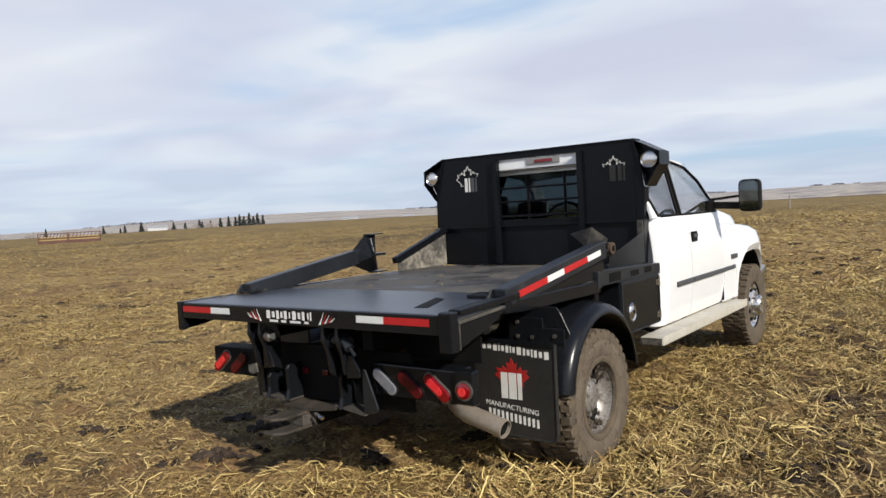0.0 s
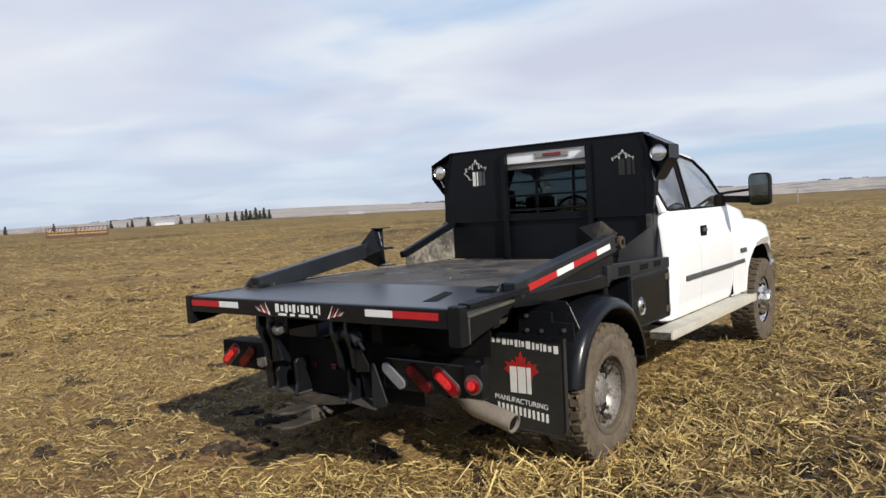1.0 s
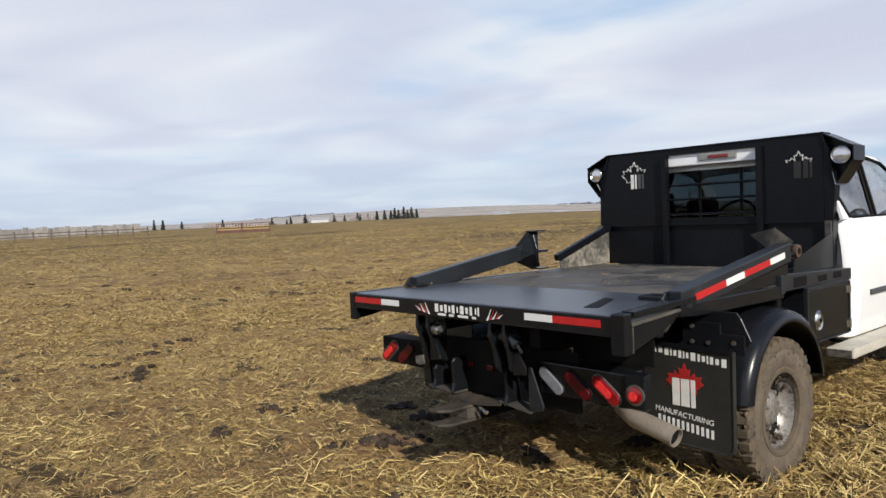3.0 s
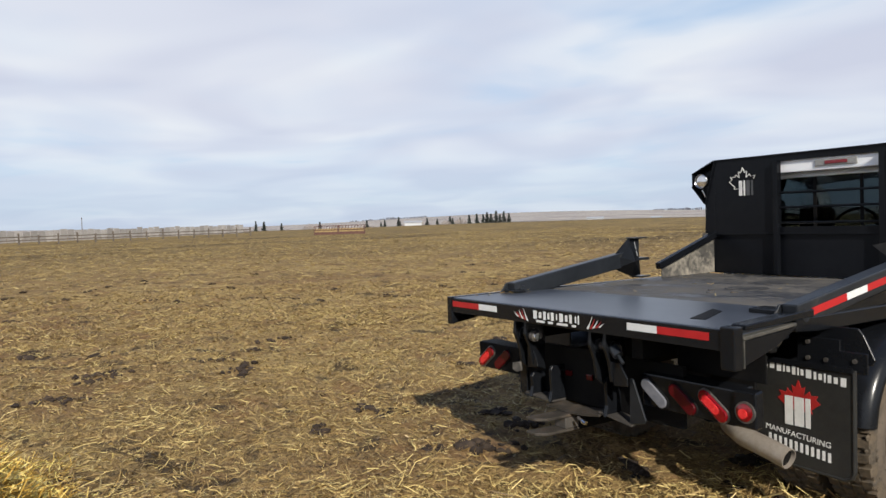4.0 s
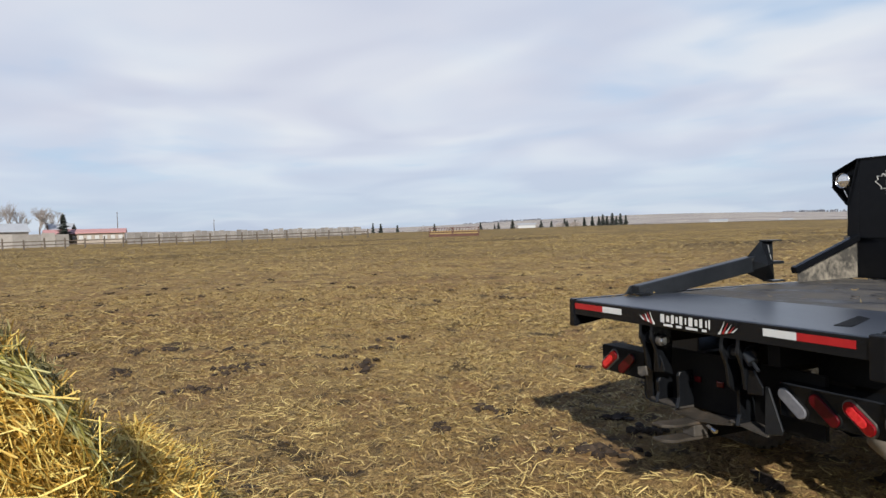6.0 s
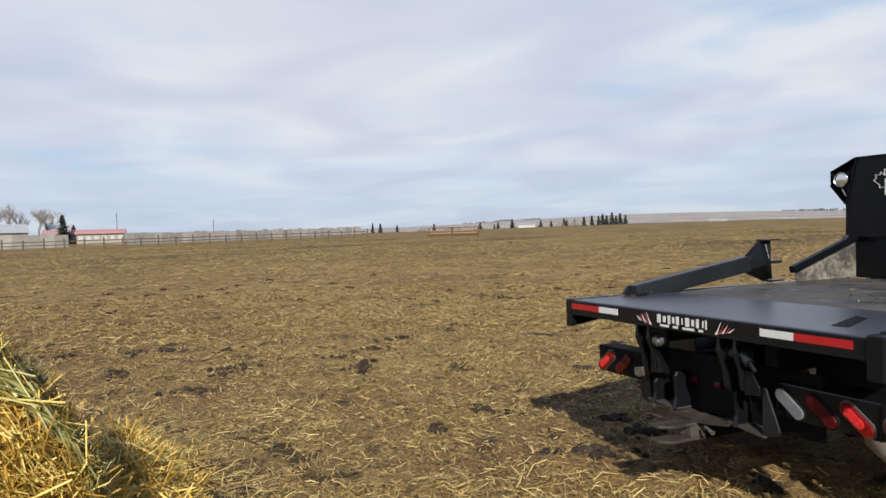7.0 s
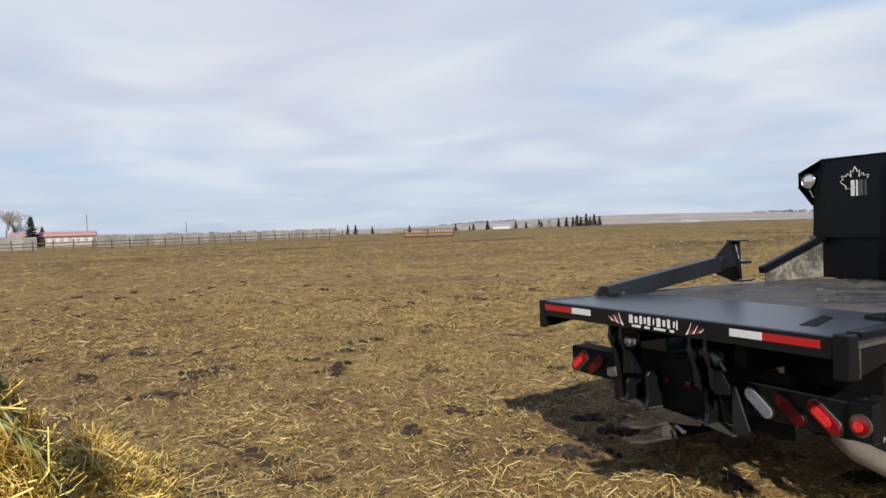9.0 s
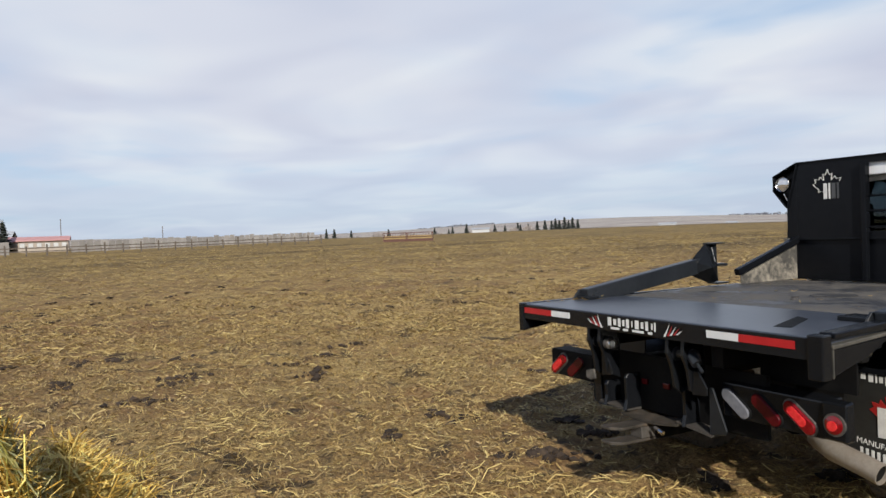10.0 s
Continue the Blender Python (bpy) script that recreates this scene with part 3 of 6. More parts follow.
# deck
deck = part("deck", box((-1.005, 0.012, 1.000), (1.005, 0.78, 1.040), 0.006), REAR_DECK, truck, "blue-black painted tail of the deck, scuffed")
part("deck_floor", box((-1.005, 0.782, 1.000), (1.005, 2.500, 1.038), 0.005), DECK, truck, "worn steel deck floor, grey with dust")
bm = box((-1.012, 0.0, 0.952), (1.012, 0.011, 1.036), 0.003)
box((-1.012, 0.0, 0.948), (1.012, 0.06, 0.956), 0.002, bm)
part("rear_channel", bm, BLACK, truck)
part("side_skirt", prism([(0.0, 1.043), (0.0, 0.875), (0.10, 0.885), (0.62, 0.965), (2.60, 0.965), (2.60, 1.034), (0.6, 1.046)], "x", -1.03, -0.985, 0.004), BLACK, truck)
part("side_skirt", prism([(0.055, 0.990), (0.055, 0.878), (0.30, 0.940), (0.45, 1.004), (0.45, 1.010)], "x", 1.002, 1.028, 0.003), BLACK, truck, "short tapered black skirt plate")
part("side_rail", prism([(0.03, 1.039), (0.03, 0.930), (0.44, 0.955), (0.44, 1.036)], "x", 0.957, 0.998, 0.004), BLACK, truck)
part("side_rail", prism([(0.445, 1.040), (0.445, 0.985), (0.62, 0.972), (1.50, 0.962), (1.50, 1.034)], "x", 0.957, 1.030, 0.004), BLACK, truck)
part("rail_cap", prism([(0.075, 1.032), (0.075, 1.054), (0.44, 1.070), (0.58, 1.076), (0.58, 1.040), (0.44, 1.038)], "x", 0.960, 1.033, 0.004), BLACK, truck, "raised black rail along the deck edge")
part("skirt_flange", prism([(0.058, 0.991), (0.44, 1.013), (0.44, 1.028), (0.058, 1.008)], "x", 1.000, 1.034, 0.003), WORN_EDGE, truck, "dusty worn flange over the skirt")
part("worn_edge", box((1.030, 0.052, 0.878), (1.036, 0.060, 0.990), 0.001), WORN_EDGE, truck, "bare worn edge")
part("skirt_end", prism([(1.46, 1.092), (1.512, 1.085), (1.512, 0.990), (1.46, 0.985)], "x", 0.985, 1.036, 0.004), ARM, truck)
part("corner_cap", box((0.965, -0.008, 0.872), (1.034, 0.050, 1.052), 0.007), BLACK, truck)
part("corner_cap", box((-1.036, -0.006, 0.872), (-0.99, 0.03, 1.044), 0.005), BLACK, truck)
# flat black patch on the deck stands for the shade in the pocket
part("stake_pocket", prism([(0.685, 0.168), (0.755, 0.190), (0.628, 0.485), (0.540, 0.532)], "z", 1.0405, 1.0425, 0), UNDER, deck, "pocket drawn as a flat dark patch for its shade")
part("lug_plate", box((0.74, 0.53, 1.04), (0.955, 0.66, 1.062), 0.004), BLACK, truck)
part("lug_plate", box((-0.985, 0.42, 1.04), (-0.86, 0.50, 1.06), 0.004), BLACK, truck)
for x, y in ((0.02, 1.22), (0.13, 1.30), (-0.05, 1.33)):
    part("deck_bolt", rod((x, y, 1.036), (x, y, 1.044), 0.022, 10), STEEL, truck)
part("ball_hatch", rod((0.05, 1.55, 1.036), (0.05, 1.55, 1.042), 0.13, 28), DUSTY, truck, "round hatch over the hitch ball")

for x0, x1, m in ((-0.978, -0.702, REFLECT_RED), (-0.702, -0.530, REFLECT_WHITE), (0.461, 0.637, REFLECT_WHITE), (0.637, 0.908, REFLECT_RED)):
    part("reflective_tape", box((x0, -0.0025, 0.985), (x1, 0.0, 1.019), 0), m, truck)

# maker's plate under the tail edge: plain bars and red and white flame shapes
sign = part("name_sign", prism([(-0.36, 1.032), (0.33, 1.030), (0.30, 0.985), (0.20, 0.955), (-0.22, 0.955), (-0.32, 0.99)], "y", -0.004, 0.0, 0.001), BLACK, truck, "black name plate with plain white bars")
big_bars = [(-0.205, -0.168), (-0.160, -0.132), (-0.124, -0.098), (-0.090, -0.070), (-0.064, -0.036), (-0.022, -0.012), (0.000, 0.036), (0.044, 0.068), (0.076, 0.100), (0.118, 0.130), (0.138, 0.150)]
bar_row(sign, big_bars, (0.044, 0.032), -0.0042, 1.001)
bar_row(sign, [(-0.19, -0.10), (-0.09, -0.04), (-0.03, 0.08), (0.09, 0.13)], (0.012,), -0.0042, 0.967)
for s in (-1, 1):
    for k, m in enumerate((LETTER, LEAF, LETTER, LEAF, LETTER)):
        x = s * (0.222 + 0.020 * k) - 0.022
        pts = [(x, 0.962 + 0.004 * k), (x + s * 0.014, 0.962 + 0.004 * k), (x + s * 0.040, 1.002 + 0.006 * (4 - k)), (x + s * 0.022, 0.992)]
        part("sign_flame", prism(pts, "y", -0.0062, -0.0042, 0), m, sign)

# hinge lugs, subframe and chassis below the deck
for x in (-0.43, 0.43):
    part("deck_runner", box((x - 0.035, 0.10, 0.830), (x + 0.035, 2.60, 0.998), 0.004), UNDER, truck)
    part("frame_rail", box((x - 0.04, 0.30, 0.55), (x + 0.04, 5.20, 0.74), 0.006), UNDER, truck)
for y in (0.35, 0.95, 1.55, 2.15):
    part("cross_member", box((-0.98, y - 0.025, 0.90), (0.98, y + 0.025, 0.998), 0.004), UNDER, truck)
for x in (-0.405, -0.315, 0.185, 0.285):
    wide = 0.0 if x in (-0.405, 0.185) else 0.05
    pts = [(0.03, 0.952), (0.15, 0.952), (0.17, 0.84), (0.16, 0.72), (0.12 + wide, 0.66), (0.07, 0.70), (0.055, 0.80), (0.022, 0.875)]
    part("hinge_lug", prism(pts, "x", x - 0.011, x + 0.011, 0.003), BLACK, truck)
    part("lug_boss", rod((x - 0.022, 0.085, 0.868), (x + 0.022, 0.085, 0.868), 0.036, 16), ARM, truck)
for x, w in ((-0.325, 0.05), (0.325, 0.06)):
    part("lug_gusset", prism([(x - 0.03, 0.80), (x + 0.01, 0.80), (x + w, 0.73), (x + w, 0.69), (x - 0.03, 0.68)], "y", 0.075, 0.087, 0.003), BLACK, truck)
part("hinge_pin", rod((-0.45, 0.085, 0.868), (-0.25, 0.085, 0.868), 0.017, 14), STEEL, truck)
part("hinge_pin", rod((0.14, 0.085, 0.868), (0.33, 0.085, 0.868), 0.019, 14), STEEL, truck)
part("grease_cap", rod((-0.288, 0.06, 0.865), (-0.262, 0.06, 0.865), 0.028, 16), STEEL, truck)
part("grease_cap", rod((-0.262, 0.06, 0.865), (-0.245, 0.06, 0.865), 0.020, 16), CHROME, truck, "bright steel pin end")
bm = rod((0.305, 0.07, 0.872), (0.345, 0.062, 0.838), 0.026, 14)
rod((0.345, 0.062, 0.838), (0.382, 0.056, 0.806), 0.008, 10, bm)
part("hydraulic_fitting", bm, ARM, truck)
part("bracket_foot", prism([(-0.475, 0.690), (-0.405, 0.705), (-0.395, 0.655), (-0.440, 0.640), (-0.475, 0.650)], "y", 0.06, 0.072, 0.003), DUSTY, truck)
part("back_plate", box((-0.52, 0.22, 0.50), (0.60, 0.245, 0.80), 0.004), UNDER, truck)
part("bumper_bar", prism([(-0.56, 0.60), (-0.46, 0.60), (-0.42, 0.485), (0.44, 0.485), (0.50, 0.60), (0.96, 0.60), (0.96, 0.66), (-0.56, 0.66)], "y", 0.245, 0.30, 0.004), UNDER, truck)
for x, top in ((-0.375, 0.64), (-0.215, 0.70), (0.20, 0.70)):
    part("lower_lug", prism([(0.115, top - 0.02), (0.13, top), (0.22, top), (0.22, 0.50), (0.105, 0.50), (0.12, 0.56)], "x", x - 0.011, x + 0.011, 0.003), BLACK, truck)
for x0, x1, z0, z1 in ((-0.43, -0.20, 0.512, 0.500), (0.15, 0.37, 0.520, 0.494)):
    part("step_plate", loft([[(x0, 0.115, z0), (x0, 0.215, z0)], [(x1, 0.115, z1), (x1, 0.215, z1)]], thick=0.010), STEEL, truck)
rows = []
for k in range(13):
    u = k / 12
    z = 0.487 - 0.016 * math.sin(math.pi * u) + 0.018 * u
    rows.append([(-0.24 + 0.40 * u, 0.105, z), (-0.24 + 0.40 * u, 0.215, z + 0.012)])
part("step_plate", loft(rows, thick=0.012), WORN, truck, "worn bent steel step plate")
part("gusset", prism([(0.355, 0.72), (0.375, 0.72), (0.452, 0.530), (0.445, 0.510), (0.350, 0.492)], "y", 0.125, 0.137, 0.003), ARM, truck)
part("gusset", prism([(-0.50, 0.68), (-0.43, 0.70), (-0.43, 0.51), (-0.48, 0.50)], "y", 0.13, 0.15, 0.003), BLACK, truck)
for z in (0.449, 0.372):
    part("clevis_plate", prism([(-0.150, 0.17), (-0.050, 0.17), (-0.060, -0.05), (-0.105, -0.10), (-0.175, -0.10), (-0.165, -0.03)], "z", z, z + 0.016, 0.003), WORN, truck, "worn brownish steel hitch plate")
part("hitch_block", box((-0.135, 0.07, 0.389), (-0.050, 0.17, 0.448), 0.006), STEEL, truck)
part("receiver", box((-0.15, 0.16, 0.37), (-0.05, 0.50, 0.47), 0.006), UNDER, truck)
part("hitch_pin", rod((0.015, 0.10, 0.460), (0.045, 0.10, 0.450), 0.009, 10), STEEL, truck)
part("hitch_pin", rod((0.045, 0.10, 0.450), (0.072, 0.10, 0.442), 0.012, 10), CHROME, truck)
# plates added to block the bright gap between deck and light box
part("gap_plate", box((0.475, 0.336, 0.757), (0.95, 0.348, 0.897), 0.003), UNDER, truck)
part("gap_plate", box((0.46, 0.60, 0.62), (0.72, 0.62, 0.965), 0.003), UNDER, truck)
part("axle", rod((-0.9, 1.26, 0.395), (0.9, 1.26, 0.395), 0.055, 14), UNDER, truck)
one = lathe([(0.0, -0.17), (0.12, -0.15), (0.17, 0.0), (0.12, 0.15), (0.0, 0.17)], 20)
part("differential", one, UNDER, truck, at=(0, 1.26, 0.40))
for x in (-0.165, -0.005, 0.145):
    part("marker_light", box((x - 0.024, 0.205, 0.640), (x + 0.024, 0.219, 0.672), 0.006), LENS_DARK, truck)


def oval(cx, cz, length, width, lean, y0, y1):
    pts = []
    for k in range(24):
        a = 2 * math.pi * k / 24
        u, w = (length / 2 - width / 2) * (1 if math.cos(a) > 0 else -1) + width / 2 * math.cos(a), width / 2 * math.sin(a)
        pts.append((cx + u * math.cos(lean) - w * math.sin(lean), cz + u * math.sin(lean) + w * math.cos(lean)))
    return prism(pts, "y", y0, y1, 0.004)


def light_box(x0, x1, lamps, lean):
    body = part("light_box", box((x0, 0.165, 0.592), (x1, 0.30, 0.752), 0.008), BLACK if x0 > 0 else UNDER, truck, "black tail light box with oval lamps")
    for x, m in lamps:
        part("lamp_ring", oval(x, 0.664, 0.190, 0.078, lean, 0.158, 0.168), UNDER if m is not LENS else STEEL, body)
        part("tail_lamp", oval(x, 0.664, 0.172, 0.060, lean, 0.148, 0.166), m, body, "red oval tail lamp" if m is not LENS_CLEAR else "clear oval reversing lamp")
        # painted glint: a small bright oval on the darker lens
        if m is LENS:
            part("lens_glint", oval(x - 0.010 * math.cos(lean), 0.664 - 0.010 * math.sin(lean), 0.105, 0.040, lean, 0.1455, 0.150), LENS_CORE, body, "bright red glint painted on the lens")
    return body


light_box(-0.935, -0.54, ((-0.852, LENS), (-0.690, LENS_DARK)), radians(38))
rear_box = light_box(0.40, 0.912, ((0.478, LENS_CLEAR), (0.642, LENS_DARK), (0.806, LENS)), radians(-38))
end_box = part("end_box", prism([(0.150, 0.757), (0.205, 0.764), (0.205, 0.60), (0.150, 0.60)], "x", 0.914, 1.022, 0.007), BLACK, truck)
part("lamp_ring", rod((0.972, 0.141, 0.670), (0.972, 0.153, 0.670), 0.047, 28), STEEL, end_box)
part("round_lamp", lathe([(0.0, -0.012), (0.02, -0.010), (0.038, -0.002), (0.038, 0.01)], 28), LENS, end_box, "round red tail lamp", 60, (0.972, 0.139, 0.670)).rotation_euler = (0, 0, radians(90))

part("lens_glint", rod((0.972, 0.1245, 0.668), (0.972, 0.130, 0.668), 0.021, 20), LENS_CORE, end_box, "bright red glint painted on the lens")

# exhaust
tip = bmesh.new()
path = [Vector(p) for p in ((0.46, 0.80, 0.46), (0.54, 0.66, 0.435), (0.66, 0.60, 0.410), (0.80, 0.59, 0.385), (0.900, 0.585, 0.362))]
ring_rows = []
for k, c in enumerate(path):
    d = (path[min(k + 1, 4)] - path[max(k - 1, 0)]).normalized()
    q = d.to_track_quat("Z", "Y").to_matrix()
    ring_rows.append([c + q @ Vector((0.050 * math.cos(2 * math.pi * i / 24), 0.050 * math.sin(2 * math.pi * i / 24), 0)) for i in range(25)])
inner_rows = [[c + (p - c) * 0.9 for p in row] for c, row in zip(path, ring_rows)]
loft(ring_rows + inner_rows[::-1], tip)
part("exhaust_pipe", tip, PIPE, truck, "dusty steel exhaust pipe", 50)
# added dark plug gives the shade inside the open pipe end
part("pipe_shade", rod((0.64, 0.605, 0.412), (0.880, 0.586, 0.367), 0.0438, 20), UNDER, truck)


# wheels
def tyre_mesh(r, w, lugs):
    """One closed skin: plain sidewalls and four rows of tread blocks cut by grooves."""
    h = w / 2
    rng = random.Random(4)
    wear = [rng.uniform(-0.005, 0.003) for _ in range(lugs)]
    wall = [(-0.82, 0.56), (-0.95, 0.64), (-1.0, 0.80), (-0.985, 0.90)]
    rows = [(x, q, q, 0.0) for x, q in wall]
    rows += [(-0.965, 0.925, 0.945, 0.0), (-0.94, 0.950, 0.996, 0.0), (-0.50, 0.970, 1.0, 0.0), (-0.485, 0.970, 0.970, 0.0)]
    rows += [(-0.45, 0.970, 0.970, 0.5), (-0.435, 0.970, 1.0, 0.5), (-0.05, 0.970, 1.0, 0.5), (-0.035, 0.970, 0.970, 0.5)]
    rows += [(-x, a, b, 0.5 - t) for x, a, b, t in reversed(rows)]
    bm = bmesh.new()
    rings = []
    for x, low, high, shift in rows:
        ring = []
        for k in range(lugs):
            for f, up in ((0.0, 0), (0.04, 1), (0.62, 1), (0.66, 0)):
                a = 2 * math.pi * (k + f + shift + 0.12 * abs(x)) / lugs
                q = r * (high + (wear[k] if up and high > low else 0.0) if up else low)
                ring.append(bm.verts.new((x * h, q * math.sin(a), q * math.cos(a))))
        rings.append(ring)
    m = 4 * lugs
    for a, b in zip(rings, rings[1:]):
        for k in range(m):
            q = (k + 1) % m
            bm.faces.new((a[k], a[q], b[q], b[k]))
    return bm


def rim_mesh(deep):
    # seen from outside at +x; a rear rim is a deep dish, a front rim bulges
    if deep:
        prof = [(0.222, -0.10), (0.222, 0.098), (0.232, 0.106), (0.226, 0.116), (0.208, 0.108), (0.200, 0.070), (0.190, 0.030), (0.164, 0.006), (0.120, 0.012), (0.098, 0.016), (0.090, 0.044), (0.076, 0.056), (0.0, 0.060)]
    else:
        prof = [(0.222, -0.10), (0.222, 0.060), (0.234, 0.074), (0.224, 0.080), (0.204, 0.064), (0.188, 0.050), (0.160, 0.074), (0.122, 0.104), (0.100, 0.108), (0.092, 0.150), (0.080, 0.166), (0.0, 0.172)]
    return lathe(prof, 48)


def mud_lumps():
    rng = np.random.default_rng(8)
    bm = bmesh.new()
    for k in range(420):
        a = rng.normal(math.radians(35), math.radians(75))
        r = rng.uniform(0.25, 0.392)
        x = 0.112 + rng.normal(0, 0.003) - max(0.0, r - 0.33) * 0.30
        size = rng.uniform(0.004, 0.015)
        one = bmesh.new()
        bmesh.ops.create_icosphere(one, subdivisions=1, radius=size)
        for v in one.verts:
            v.co *= 0.6 + 0.8 * rng.random()
            v.co.x *= 0.6
        m = Matrix.Rotation(a, 4, "X") @ Matrix.Translation((x, 0, r))
        bmesh.ops.transform(one, matrix=m, verts=one.verts)
        merge(bm, one)
    return bm


def rim_mud():
    """Flat clots of wet mud stuck inside the dish of the rim."""
    rng = np.random.default_rng(19)
    bm = bmesh.new()
    for k in range(150):
        a = rng.normal(math.radians((75, 190, 320)[k % 3]), math.radians(24))
        r = rng.uniform(0.100, 0.196)
        x = 0.012 + max(0.0, r - 0.164) / 0.036 * 0.060
        one = bmesh.new()
        bmesh.ops.create_icosphere(one, subdivisions=1, radius=rng.uniform(0.007, 0.024))
        for v in one.verts:
            v.co *= 0.6 + 0.8 * rng.random()
            v.co.x *= 0.35
        bmesh.ops.transform(one, matrix=Matrix.Rotation(a, 4, "X") @ Matrix.Translation((x, 0, r)), verts=one.verts)
        merge(bm, one)
    return bm


def wheel(name_at, deep, side, inner=False):
    w = new("wheel")
    w.parent = truck
    w.location = name_at
    w["label"] = "mud-caked dual rear wheel" if deep else "front wheel with a bright bulging hub"
    if side < 0:
        w.rotation_euler = (0, 0, math.pi)
    part("tyre", tyre_mesh(0.390 if deep else 0.400, 0.235, 34), RUBBER, w, "tyre caked with dried mud", 40)
    if inner:
        return w
    if deep:
        part("rim_lip", lathe([(0.200, 0.090), (0.204, 0.112), (0.222, 0.122), (0.238, 0.116), (0.240, 0.100)], 48), RUBBER, w, "mud-coated rim lip", 50)
        part("mud_ring", lathe([(0.238, 0.112), (0.252, 0.1205), (0.290, 0.1215), (0.322, 0.1195), (0.334, 0.112)], 64), MUD_SKIN, w, "smooth skin of dried mud on the sidewall", 50)
        if side > 0:
            part("rim_mud", rim_mud(), WET_MUD, w, "clots of dark mud inside the rim")["kind"] = "stuff"
            part("mud_cake", mud_lumps(), RUBBER, w, "lumps of dried mud")["kind"] = "stuff"
    part("rim", rim_mesh(deep), RIM if deep else RIM_FRONT, w, "mud-spattered chrome rim", 45)
    xh = 0.004 if deep else 0.088
    for k in range(4 if deep else 8):
        a = 2 * math.pi * (k + 0.4) / (4 if deep else 8)
        rr = 0.146 if deep else 0.152
        m = Matrix.Rotation(a, 4, "X") @ Matrix.Translation((xh + (0.0 if deep else -0.004), 0, rr))
        one = bmesh.new()
        bmesh.ops.create_cone(one, cap_ends=True, segments=16, radius1=0.5, radius2=0.5, depth=1)
        bmesh.ops.transform(one, matrix=m @ Matrix.Rotation(math.radians(90), 4, "Y") @ Matrix.Diagonal((0.072 if deep else 0.030, 0.105 if deep else 0.040, 0.030 if deep else 0.022, 1)), verts=one.verts)
        # rim is not pierced; a black disc gives the shade of each hole
        part("hand_hole", one, UNDER, w)
    for k in range(8):
        a = 2 * math.pi * k / 8
        rr = 0.104
        c = Vector((0.018 if deep else 0.106, rr * math.cos(a), rr * math.sin(a)))
        part("wheel_nut", rod(c - Vector((0.01, 0, 0)), c + Vector((0.024, 0, 0)), 0.013, 6), RIM, w)
    return w


for s in (-1, 1):
    wheel((s * 1.005, 1.262, 0.392), True, s)
    wheel((s * 0.715, 1.262, 0.392), True, s, True)
    wheel((s * 0.895, 5.00, 0.425), False, s)

